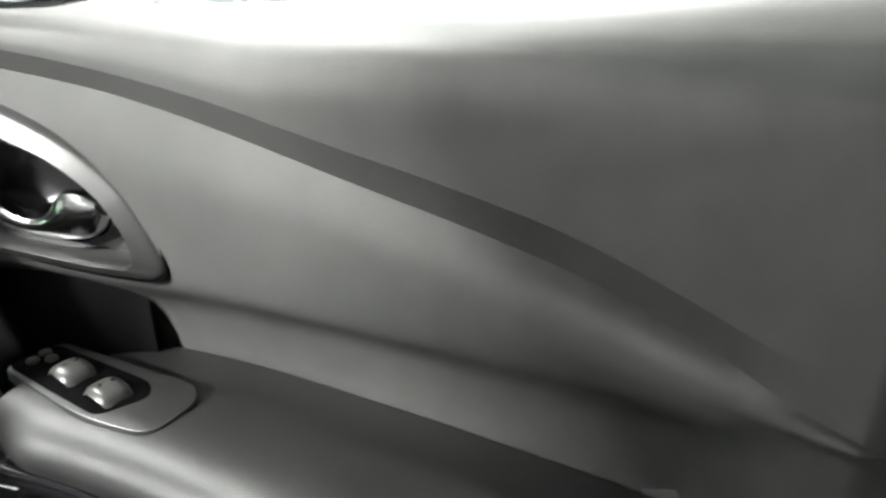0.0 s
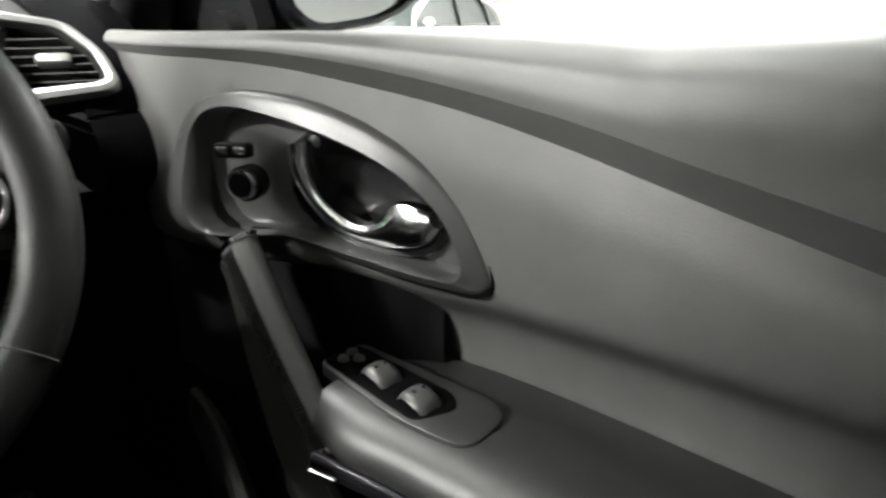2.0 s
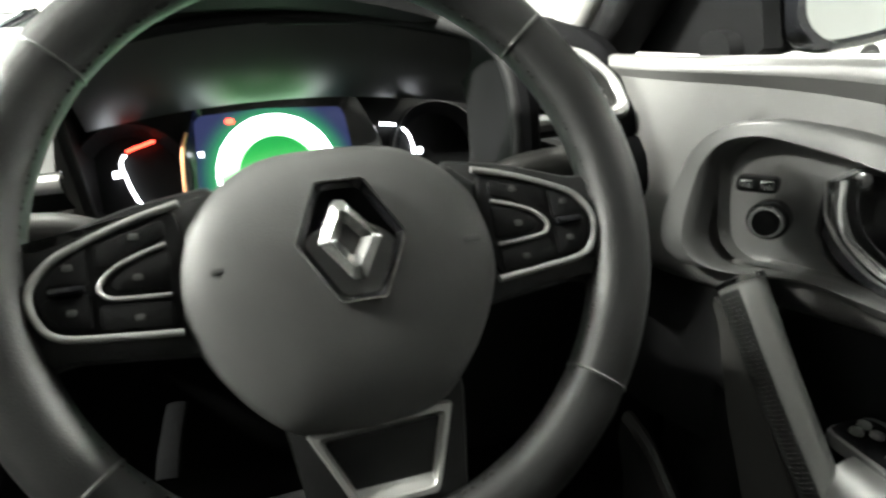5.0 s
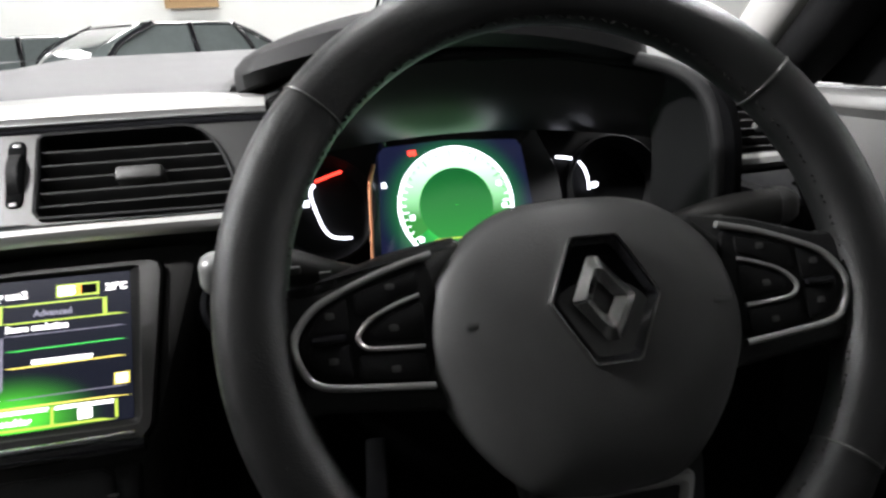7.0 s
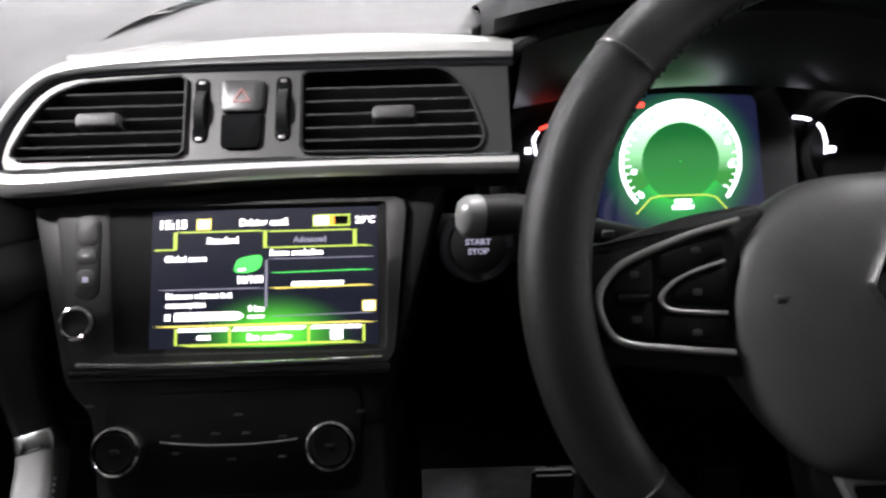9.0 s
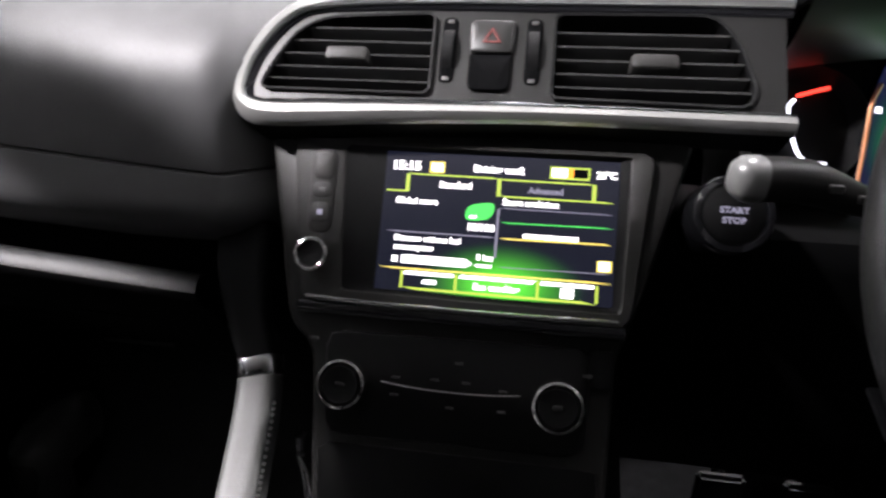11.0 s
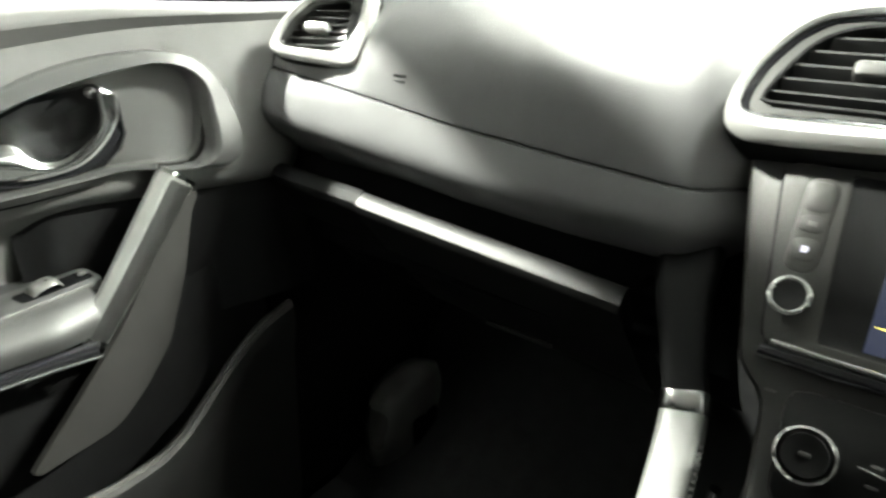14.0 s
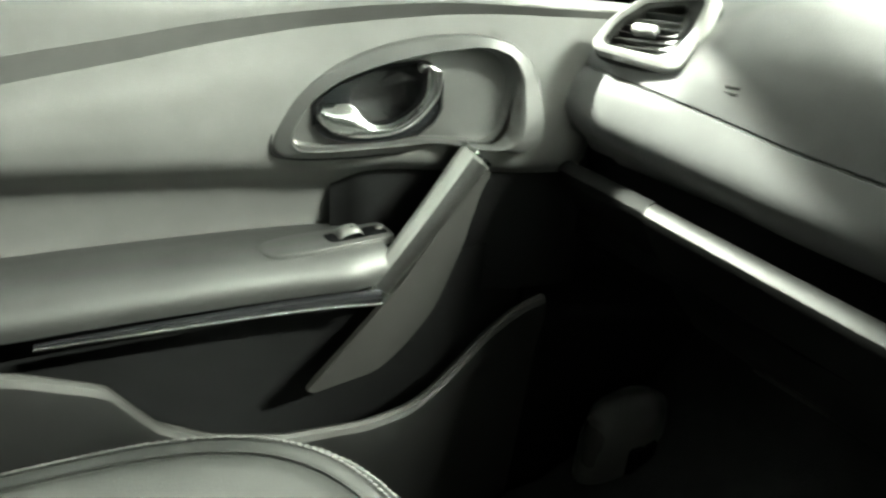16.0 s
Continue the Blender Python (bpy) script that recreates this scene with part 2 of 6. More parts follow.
def loft(loops, cap0=False, cap1=False, closed=True, ring=False):
    """Quads between loops of 3D points. ring: the last loop joins the first."""
    bm = bmesh.new()
    rows = [[bm.verts.new(Vector(p)) for p in loop] for loop in loops]
    n = len(rows[0])
    pairs = list(zip(rows, rows[1:])) + ([(rows[-1], rows[0])] if ring else [])
    for a, b in pairs:
        for i in range(n if closed else n - 1):
            j = (i + 1) % n
            bm.faces.new((a[i], a[j], b[j], b[i]))
    if cap0:
        bm.faces.new(rows[0][::-1])
    if cap1:
        bm.faces.new(rows[-1])
    return bm


def at(F, pts, z=0.0):
    return [F @ Vector((p[0], p[1], z)) for p in pts]


def slab(F, poly, z0, z1, bevel=0.0008, n=48):
    """A plate of that outline from depth z0 up to z1, with a rounded front edge."""
    p = resample(poly, n)
    b = min(bevel, abs(z1 - z0) * 0.9)
    return loft([at(F, p, z0), at(F, p, z1 - b), at(F, inset(p, b * 0.35), z1 - b * 0.3), at(F, inset(p, b), z1)], True, True)


def rim_ring(F, outer, inner, prof, n=64):
    """A frame between two outlines; prof: rows of (share of the way from outer to inner, depth)."""
    o, fine = resample(outer, n), resample(inner, 3000)
    c = np.mean(resample(inner, 400), 0)
    ang = np.arctan2(fine[:, 1] - c[1], fine[:, 0] - c[0])
    i = np.array([fine[np.argmin(np.abs((ang - math.atan2(p[1] - c[1], p[0] - c[0]) + math.pi) % (2 * math.pi) - math.pi))] for p in o])
    return loft([at(F, o + (i - o) * s, z) for s, z in prof])


def rect(x0, y0, x1, y1):
    return [(x0, y0), (x1, y0), (x1, y1), (x0, y1)]


def circle(cx, cy, r, n=32):
    return [(cx + r * math.cos(2 * math.pi * k / n), cy + r * math.sin(2 * math.pi * k / n)) for k in range(n)]


def turned(F, cx, cy, prof, n=40):
    """A turned body: prof rows of (radius, depth), closed at its ends."""
    return loft([at(F, circle(cx, cy, r, n), z) for r, z in prof], True, True)


def spline(pts, n):
    """A smooth curve through the points."""
    p = np.array(pts, float)
    d = np.r_[0, np.cumsum(np.linalg.norm(np.diff(p, axis=0), axis=1))]
    ext = np.vstack([2 * p[0] - p[1], p, 2 * p[-1] - p[-2]])
    out = []
    for s in np.linspace(0, d[-1], n):
        k = min(int(np.searchsorted(d, s, "right")) - 1, len(p) - 2)
        t = (s - d[k]) / (d[k + 1] - d[k])
        a, b, c, e = ext[k : k + 4]
        out.append(0.5 * (2 * b + (c - a) * t + (2 * a - 5 * b + 4 * c - e) * t**2 + (3 * b - a - 3 * c + e) * t**3))
    return np.array(out)


def tube(path, section, up=(0, 0, 1), caps=True, ring=False):
    """A bar: the section (rows of (sideways, upwards), or a function of the share along it) swept along the path."""
    p = np.array(path, float)
    n = len(p)
    t = (np.roll(p, -1, 0) - np.roll(p, 1, 0)) if ring else np.gradient(p, axis=0)
    loops = []
    for i in range(n):
        d = Vector(t[i]).normalized()
        side = d.cross(Vector(up)).normalized()
        top = side.cross(d)
        sec = section(i / (n - 1)) if callable(section) else section
        loops.append([Vector(p[i]) + side * a + top * b for a, b in sec])
    return loft(loops, caps and not ring, caps and not ring, ring=ring)


def blob(w, h, n=20, power=2.6):
    """A soft rectangle as a section."""
    out = []
    for k in range(n):
        a = 2 * math.pi * k / n
        c, s = math.cos(a), math.sin(a)
        out.append((w / 2 * math.copysign(abs(c) ** (2 / power), c), h / 2 * math.copysign(abs(s) ** (2 / power), s)))
    return out


def sheet(rows):
    """A surface through a grid of points."""
    return loft(rows, closed=False)


def block(x0, y0, z0, x1, y1, z1, bevel=0.004, seg=2):
    bm = bmesh.new()
    bmesh.ops.create_cube(bm, size=1.0)
    for v in bm.verts:
        v.co = Vector((x0 + (v.co.x + 0.5) * (x1 - x0), y0 + (v.co.y + 0.5) * (y1 - y0), z0 + (v.co.z + 0.5) * (z1 - z0)))
    if bevel:
        bmesh.ops.bevel(bm, geom=bm.edges[:], offset=bevel, segments=seg, affect="EDGES")
    return bm


def mirrored(bm, s):
    if s < 0:
        bmesh.ops.scale(bm, vec=(-1, 1, 1), verts=bm.verts[:])
    return bm


def words(name, F, x, y, text, size, material, parent, z=0.0004, align="LEFT", squeeze=1.0):
    c = bpy.data.curves.new(name, "FONT")
    c.body, c.size, c.align_x, c.resolution_u, c.offset = text, size, align, 2, size * 0.04
    c.materials.append(material)
    ob = new(name, c)
    ob.parent = parent
    ob.matrix_local = F @ Matrix.Translation((x, y, z)) @ Matrix.Diagonal((squeeze, 1, 1, 1))
    return ob


def thick(bm, d):
    bmesh.ops.recalc_face_normals(bm, faces=bm.faces[:])
    bmesh.ops.solidify(bm, geom=bm.faces[:], thickness=d)
    return bm


def smooth01(a, b, x):
    t = np.clip((x - a) / (b - a), 0, 1)
    return t * t * (3 - 2 * t)


# ---- frames of the cabin ----
V = frm((0, 0.745, 1.148), (0, 0.6, 0.8), (0, -0.8, 0.6))  # centre vents
S = frm((0, 0.7316, 1.099), (0, 0.5145, 0.8575), (0, -0.8575, 0.5145))  # centre stack
W = frm((0.366, 0.558, 1.10), (0, 0.454, 0.891), (0, -0.891, 0.454))  # steering wheel
K = frm((0.345, 0.80, 1.09), (0, 0.34, 0.94), (0, -0.94, 0.34))  # instruments

# ---- showroom ----
HALL = (-16.0, 14.0, -14.0, 15.0, 5.2)
x0, x1, y0, y1, hz = HALL
hall_floor = tagged(part("floor_1", block(x0, y0, -0.1, x1, y1, 0.0, 0), TILE), "pale polished showroom floor under the cars", "floor", kind="structure")
for nm, bx in (("wall_north", (x0 - 0.2, y1, 0, x1 + 0.2, y1 + 0.2, hz)), ("wall_south", (x0 - 0.2, y0 - 0.2, 0, x1 + 0.2, y0, hz)), ("wall_west", (x0 - 0.2, y0, 0, x0, y1, hz)), ("wall_east", (x1, y0, 0, x1 + 0.2, y1, hz))):
    tagged(part(nm, block(*bx, 0), WHITE_WALL), "plain white painted showroom wall", "wall", kind="structure")
tagged(part("ceiling_1", block(x0, y0, hz, x1, y1, hz + 0.2, 0), DARK_CEILING), "dark grey showroom ceiling above the parked cars", "ceiling", kind="structure")
# rows of unseen tubes added to brighten the walls, and panels over the aisles
LIGHTS = [(x, y, 1.0, 2.4, GLOW_TUBE) for x, y in ((-7.5, 13.6), (-4.5, 13.6), (-1.5, 13.6), (1.5, 13.6), (4.5, 13.6), (12.8, 1.0), (12.8, 5.0), (12.8, 9.0), (-14.8, 3.0))]
LIGHTS += [(-3.36, -1.25, 0.45, 0.45, GLOW_PANEL), (-6.0, 1.6, 0.24, 1.05, GLOW_PANEL), (4.2, 2.6, 0.24, 1.65, GLOW_PANEL), (0.1, 2.8, 0.95, 0.24, GLOW_PANEL)]
for lx, ly, lw, ll, gm in LIGHTS:
    tagged(part("ceiling_light", block(lx - lw / 2, ly - ll / 2, hz - 0.06, lx + lw / 2, ly + ll / 2, hz - 0.004, 0), gm), "long white glowing ceiling light panel, added out of view" if max(lw, ll) > 0.6 else "square white glowing ceiling light panel", "ceiling light", "ceiling light panels")

# framed glowing panes added out of view on both side walls, as side light
for nm, fx, y_from in (("added_side_light_4", x1, -2.2), ("added_side_light_5", x0, 1.0)):
    added_pane = thing(nm, "long glowing wall panel, added out of view for side light", "window", kind="structure")
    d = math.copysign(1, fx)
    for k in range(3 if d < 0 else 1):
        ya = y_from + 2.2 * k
        part("pane", block(min(fx - d * 0.05, fx - d * 0.03), ya + 0.05, 2.6, max(fx - d * 0.05, fx - d * 0.03), ya + 2.15, 3.6, 0), SIDE_GLOW if d > 0 else SIDE_GLOW_DIM, added_pane, "bright glowing pane", smooth=False)
        part("mullion", block(min(fx - d * 0.10, fx - d * 0.004), ya - 0.05, 2.5, max(fx - d * 0.10, fx - d * 0.004), ya + 0.05, 3.7, 0.005, 1), WHITE_WALL, added_pane, "white frame post", smooth=False)

# ---- car doors ----
DOOR_Y = np.array([-0.10, 0.0, 0.1, 0.2, 0.3, 0.389, 0.445, 0.55, 0.643, 0.70, 0.80, 0.90])
DOOR_X = np.array([0.805, 0.803, 0.797, 0.787, 0.775, 0.762, 0.750, 0.714, 0.676, 0.657, 0.652, 0.652])
STRIPE_Y = np.array([-0.1, 0.02, 0.058, 0.108, 0.178, 0.258, 0.34, 0.42, 0.50, 0.572, 0.625, 0.90])
STRIPE_Z = 0.0035 + np.array([0.99, 1.035, 1.052, 1.071, 1.088, 1.104, 1.123, 1.1365, 1.149, 1.156, 1.157, 1.159])
STRIPE_W = np.array([0.02, 0.022, 0.0235, 0.025, 0.0245, 0.0225, 0.021, 0.017, 0.016, 0.012, 0.009, 0.005])


def door_x(y):
    ys = y + np.linspace(-0.03, 0.03, 7)
    return float(np.mean(np.interp(ys, DOOR_Y, DOOR_X)))


def arm_z(y):
    return float(np.interp(y, [-0.05, 0.1, 0.53, 0.7], [0.898, 0.908, 0.930, 0.936]))


def stripe(y):
    ys = y + np.linspace(-0.025, 0.025, 7)
    return float(np.mean(np.interp(ys, STRIPE_Y, STRIPE_Z))), float(np.mean(np.interp(ys, STRIPE_Y, STRIPE_W)))


def door_profile(y):
    x, (zt, w) = door_x(y), stripe(y)
    zb = zt - w
    d = 0.011 * float(smooth01(-0.005, 0.05, y)) * (1 - 0.6 * float(smooth01(0.45, 0.8, y)))
    sc = float(smooth01(-0.02, 0.05, y))
    front = float(smooth01(0.46, 0.54, y))
    zc = arm_z(y)
    BELT = float(np.interp(y, [0.0, 0.12, 0.2, 0.33, 0.5, 0.7, 1.0], [1.193, 1.191, 1.187, 1.181, 1.175, 1.172, 1.170]))
    r = min(0.050, max(0.012, (BELT - zt) * 0.8))
    top = BELT - r
    key = [
        (x + 0.085, BELT - 0.014), (x + 0.06, BELT - 0.003), (x + 1.25 * r - 0.004, BELT), (x + 0.55 * r - 0.004, BELT - 0.16 * r), (x + 0.12 * r - 0.004, BELT - 0.55 * r),
        (x - 0.004, max(top, zt + 0.002)), (x - 0.004, zt), (x - 0.004, zt), (x - 0.004 + d, zb), (x - 0.004 + d, zb),
        (x - 0.003, zb - (zb - 0.99) * 0.35), (x - 0.004, zb - (zb - 0.99) * 0.75), (x + 0.002, 0.985), (x + 0.002 + sc * 0.050 + front * 0.045, 0.945),
        (x + 0.004 + sc * 0.064 + front * 0.045, zc - 0.032), (x + 0.004 + sc * 0.056 + front * 0.045, 0.80), (x - 0.01, 0.62), (x - 0.012, 0.46),
    ]
    out = []
    for (a, b), (c, e) in zip(key, key[1:]):
        if abs(a - c) + abs(b - e) < 1e-6:
            out.append((a, b))
            continue
        for k in range(5):
            t = k / 5
            out.append((a + (c - a) * t, b + (e - b) * t))
    out.append(key[-1])
    p = np.array(out)
    sm = p.copy()
    for _ in range(2):
        sm[1:-1] = 0.25 * sm[:-2] + 0.5 * sm[1:-1] + 0.25 * sm[2:]
    for k in (30, 31, 36, 37):
        sm[k] = p[k]
    return sm


def closed_curve(pts, n=90):
    """A smooth closed outline through the points."""
    return resample(rounded(list(pts), 0.03, 8), n)


def bezel_x(y):
    """The handle bezel: it comes away from the door towards the grab handle."""
    return float(np.interp(y, [0.38, 0.43, 0.50, 0.55, 0.60, 0.66], [0.760, 0.750, 0.727, 0.708, 0.685, 0.660]))


BEZ_OUT = [(0.668, 1.05), (0.655, 1.10), (0.632, 1.123), (0.597, 1.131), (0.545, 1.126), (0.497, 1.112), (0.452, 1.09), (0.417, 1.06), (0.396, 1.025), (0.391, 1.003), (0.40, 0.993), (0.43, 0.991), (0.475, 0.994), (0.525, 1.001), (0.552, 1.012), (0.60, 1.012), (0.648, 1.008), (0.664, 1.02)]
BEZ_IN = [(0.632, 1.062), (0.633, 1.092), (0.622, 1.111), (0.597, 1.1185), (0.552, 1.109), (0.502, 1.094), (0.461, 1.0775), (0.431, 1.053), (0.415, 1.026), (0.413, 1.010), (0.420, 1.0035), (0.445, 1.0025), (0.478, 1.007), (0.524, 1.013), (0.552, 1.0175), (0.580, 1.0165), (0.614, 1.016), (0.628, 1.030)]
CUP = [(0.566, 1.05), (0.564, 1.085), (0.548, 1.098), (0.506, 1.090), (0.459, 1.067), (0.441, 1.047), (0.441, 1.026), (0.455, 1.015), (0.507, 1.011), (0.546, 1.021), (0.560, 1.035)]


BEZ_MID = closed_curve(0.3 * np.array(BEZ_OUT) + 0.7 * np.array(BEZ_IN), 160)


def inside(poly, y, z):
    """How far a point lies inside the outline; nought outside it."""
    p, q = poly, np.roll(poly, -1, 0)
    cross = ((p[:, 1] > z) != (q[:, 1] > z)) & (y < (q[:, 0] - p[:, 0]) * (z - p[:, 1]) / (q[:, 1] - p[:, 1] + 1e-12) + p[:, 0])
    return float(np.min(np.hypot(p[:, 0] - y, p[:, 1] - z))) if cross.sum() % 2 else 0.0


def lip_line(y):
    """Height of the door pocket's upper edge."""
    return float(np.interp(y, [-0.06, 0.10, 0.15, 0.21, 0.245, 0.29, 0.36, 0.45, 0.50, 0.53, 0.57, 0.61, 0.66, 0.72], [0.885, 0.882, 0.872, 0.845, 0.795, 0.765, 0.740, 0.728, 0.731, 0.739, 0.762, 0.786, 0.808, 0.822]))


def car_door(s):
    side = "driver's" if s > 0 else "passenger's"
    door = thing("door_1" if s > 0 else "door_2", f"closed dark grey moulded {side} door with chrome inner handle", "car door", "front doors", "structure")
    P = lambda name, bm, m, label="", parent=None: part(name, mirrored(bm, s), m, parent or door, label)
    ys = np.r_[np.linspace(-0.03, 0.06, 24), np.linspace(0.065, 0.84, 110)]
    rows = [[Vector((x, y, z)) for x, z in door_profile(y)] for y in ys]
    for row in rows:
        for v in row:
            v.x += 0.06 * float(smooth01(0.001, 0.008, inside(BEZ_MID, v.y, v.z))) + 0.10 * float(smooth01(0.95, 0.86, v.z) * smooth01(0.56, 0.64, v.y)) + 0.08 * float(smooth01(1.14, 1.10, v.z) * smooth01(0.72, 0.82, v.y))
    back = [[v + Vector((0.012 * (1 - k / 3), -0.006 - 0.01 * k, 0)) for v in rows[0]] for k in (3, 2, 1)]
    P("door_panel", sheet([[v + Vector((0.05, -0.03, 0)) for v in rows[0]]] + back + rows), DOOR_SKIN, "dark grey grained door trim with a sunk band")

    # bezel round the handle
    prof = [(0, 0.007), (0.06, 0.0008), (0.22, -0.002), (0.5, -0.0038), (0.72, -0.0065), (0.86, -0.0078), (0.94, -0.0055), (0.98, 0.0), (1.0, 0.012)]
    o, fine = closed_curve(BEZ_OUT, 120), closed_curve(BEZ_IN, 3000)
    mid = np.array([0.53, 1.06])
    fa = np.arctan2(fine[:, 1] - mid[1], fine[:, 0] - mid[0])
    i = np.array([fine[np.argmin(np.abs((fa - math.atan2(p[1] - mid[1], p[0] - mid[0]) + math.pi) % (2 * math.pi) - math.pi))] for p in o])
    swell = lambda p, t: 0.017 * float(smooth01(1.11, 1.02, p[1]) * smooth01(0.56, 0.60, p[0]) * smooth01(0.0, 0.3, t))
    bm = loft([[Vector((bezel_x(p[0]) + z - swell(p, t), p[0], p[1])) for p in o + (i - o) * t] for t, z in prof])
    P("handle_bezel", bm, BEZEL, "grey satin rim round the handle")
    inn = closed_curve(BEZ_IN)
    gap = [Vector((bezel_x(q[0]) + 0.0012, q[0], q[1])) for q in spline([(0.408, 1.045), (0.396, 1.0255), (0.3915, 1.003), (0.4, 0.9945), (0.43, 0.9918), (0.475, 0.995), (0.525, 1.002)], 60)]
    P("bezel_gap", tube(gap, lambda t: blob(0.0004 + 0.003 * math.sin(math.pi * t) ** 0.6, 0.0004 + 0.003 * math.sin(math.pi * t) ** 0.6, 8), up=(-1, 0, 0)), DARK, "dark gap along the rim")
    c = np.array([0.56, 1.06])
    dep = lambda p: 0.012 + 0.006 * float(smooth01(0.62, 0.55, p[0]))
    cp = resample(CUP, 2000)
    cm = np.array([0.503, 1.052])
    ca = np.arctan2(cp[:, 1] - cm[1], cp[:, 0] - cm[0])
    hole = np.array([cm + 1.04 * (cp[np.argmin(np.abs((ca - math.atan2(p[1] - cm[1], p[0] - cm[0]) + math.pi) % (2 * math.pi) - math.pi))] - cm) for p in inn])
    bm = loft([[Vector((bezel_x(p[0]) + z, p[0], p[1])) for p in inn + (hole - inn) * t] for t, z in ((0, 0.006), (0.03, 0.016), (0.2, 0.019), (0.5, 0.018), (0.8, 0.0175), (1.0, 0.017))])
    P("bezel_dish", bm, DISH, "dark dish behind the handle")
    # cup and handle
    cup = resample(CUP, 64)
    cc = np.array([0.503, 1.052])
    cx = lambda y: bezel_x(y) + 0.017
    bm = loft([[Vector((cx(q[0]) + d, q[0], q[1])) for q in (cc + (cup - cc) * t)] for t, d in ((1.05, 0.006), (1.05, -0.004), (1.0, -0.006), (0.95, 0.0), (0.9, 0.018), (0.7, 0.03), (0.3, 0.034))], cap1=True)
    P("handle_cup", bm, COWL, "smooth black hollow cup")
    low = spline([(0.567, 1.088), (0.563, 1.062), (0.549, 1.040), (0.527, 1.022), (0.497, 1.0145), (0.468, 1.0155), (0.449, 1.023), (0.440, 1.037)], 48)
    upp = spline([(0.546, 1.093), (0.545, 1.070), (0.537, 1.052), (0.519, 1.037), (0.503, 1.031), (0.488, 1.036), (0.474, 1.053), (0.447, 1.049)], 48)
    loops = []
    for a, b in zip(low, upp):
        w = float(np.linalg.norm(a - b))
        front = cx((a[0] + b[0]) / 2) - 0.010
        loops.append([Vector((front - h * min(0.006, 0.42 * w), *(a + (b - a) * t))) for t, h in ((0.06, -1.6), (0, -0.5), (0.06, 0.35), (0.25, 0.85), (0.5, 1.0), (0.75, 0.8), (0.94, 0.35), (1, -0.5), (0.94, -1.6))])
    P("door_handle", loft(loops, True, True), BRIGHT, "shiny chrome crescent pull lever")
    pad = [(a, b) for a, b in spline([(0.563, 1.050), (0.549, 1.030), (0.522, 1.0135), (0.492, 1.0085), (0.462, 1.010), (0.444, 1.017)], 20)] + [(a, b) for a, b in spline([(0.440, 1.035), (0.468, 1.017), (0.497, 1.016), (0.527, 1.024), (0.549, 1.042), (0.560, 1.06)], 20)]
    pad = resample(pad, 60)
    P("lever_base", loft([[Vector((cx(q[0]) + d, q[0], q[1])) for q in pad] for d in (0.006, -0.006, -0.008)], True, True), GLOSS, "gloss black base of the lever")
    lock = frm((cx(0.546) - 0.005, 0.546, 1.092), (0, 0, 1), (-1, -0.4, 0))
    P("lock_button", turned(lock, 0, 0, [(0.006, -0.006), (0.006, 0.0), (0.004, 0.0015)], 24), GREY_TRIM, "small grey lock button")

    # hollow ahead of the armrest; a black sheet paints in its shade
    P("front_hollow", sheet([[Vector((door_x(y) + 0.026 + 0.02 * float(smooth01(0.50, 0.47, y)), y, z)) for z in np.linspace(1.003 - 0.02 * float(smooth01(0.50, 0.47, y)), 0.82, 10)] for y in np.linspace(0.468, 0.77, 34)]), HARD, "hollow below the handle, its shade coloured deep black")

    # armrest
    def arm(y):
        x, z = door_x(y), arm_z(y)
        k = [(x + 0.062, z - 0.033), (x + 0.03, z - 0.028), (x + 0.0, z - 0.0215), (x - 0.03, z - 0.0165), (x - 0.056, z - 0.0155), (x - 0.074, z - 0.0195), (x - 0.086, z - 0.028), (x - 0.091, z - 0.038), (x - 0.090, z - 0.050), (x - 0.082, z - 0.054), (x - 0.06, z - 0.058), (x + 0.0, z - 0.062)]
        e = 0.8 + 0.2 * float(smooth01(0.5, 0.44, y))
        return [Vector((x + (a - x) * (e if a < x else 1), y, b)) for a, b in spline([(a, b) for a, b in k], 34)]

    ay = np.r_[np.linspace(0.0, 0.03, 6), np.linspace(0.04, 0.492, 50)]
    P("armrest", sheet([arm(y) for y in ay]), ARMREST, "padded grey armrest")
    # dark trim below the armrest, with its bright edge
    tr = spline([(door_x(y) - 0.087 + 0.0, y, arm_z(y) - 0.0545) for y in np.linspace(0.475, 0.16, 9)], 40)
    P("trim_strip", tube(tr, lambda t: [(a, b - 0.008) for a, b in blob(0.010 * (1 - 0.5 * t), 0.019 * (1 - 0.55 * t), 14)]), GLOSS, "gloss black trim strip under the armrest")
    P("chrome_line", tube([p + np.array([-0.0052, 0, -0.013 + 0.006 * k / 39]) for k, p in enumerate(tr[: 4 if s > 0 else 40])], blob(0.0034, 0.0034, 14)), BRIGHT, "thin chrome line")

    # switch panel on the armrest
    sw = thing("switch_panel", "", "")
    sw.parent = door
    sw_up = Vector((0.0, 1.0, 0.055)).normalized()
    SW = frm((0.716, 0.450, arm_z(0.452) - 0.0145), sw_up, (0.03, -0.055, 1))
    out = rounded([(-0.024, 0.070), (-0.026, -0.03), (-0.012, -0.088), (0.034, -0.082), (0.046, -0.064), (0.024, 0.070)], [0.01, 0.02, 0.018, 0.02, 0.02, 0.01])
    if s < 0:
        out = rounded([(-0.024, 0.060), (-0.026, -0.03), (-0.020, -0.083), (0.022, -0.083), (0.030, -0.05), (0.022, 0.060)], [0.01, 0.02, 0.024, 0.024, 0.02, 0.01])
    P("switch_plate", slab(SW, out, -0.008, 0.0016, 0.0016, 64), PLATE, "grey satin switch surround", sw)
    well = rounded([(-0.021, 0.069), (-0.020, -0.040), (0.016, -0.052), (0.028, -0.036), (0.018, 0.069)], 0.008)
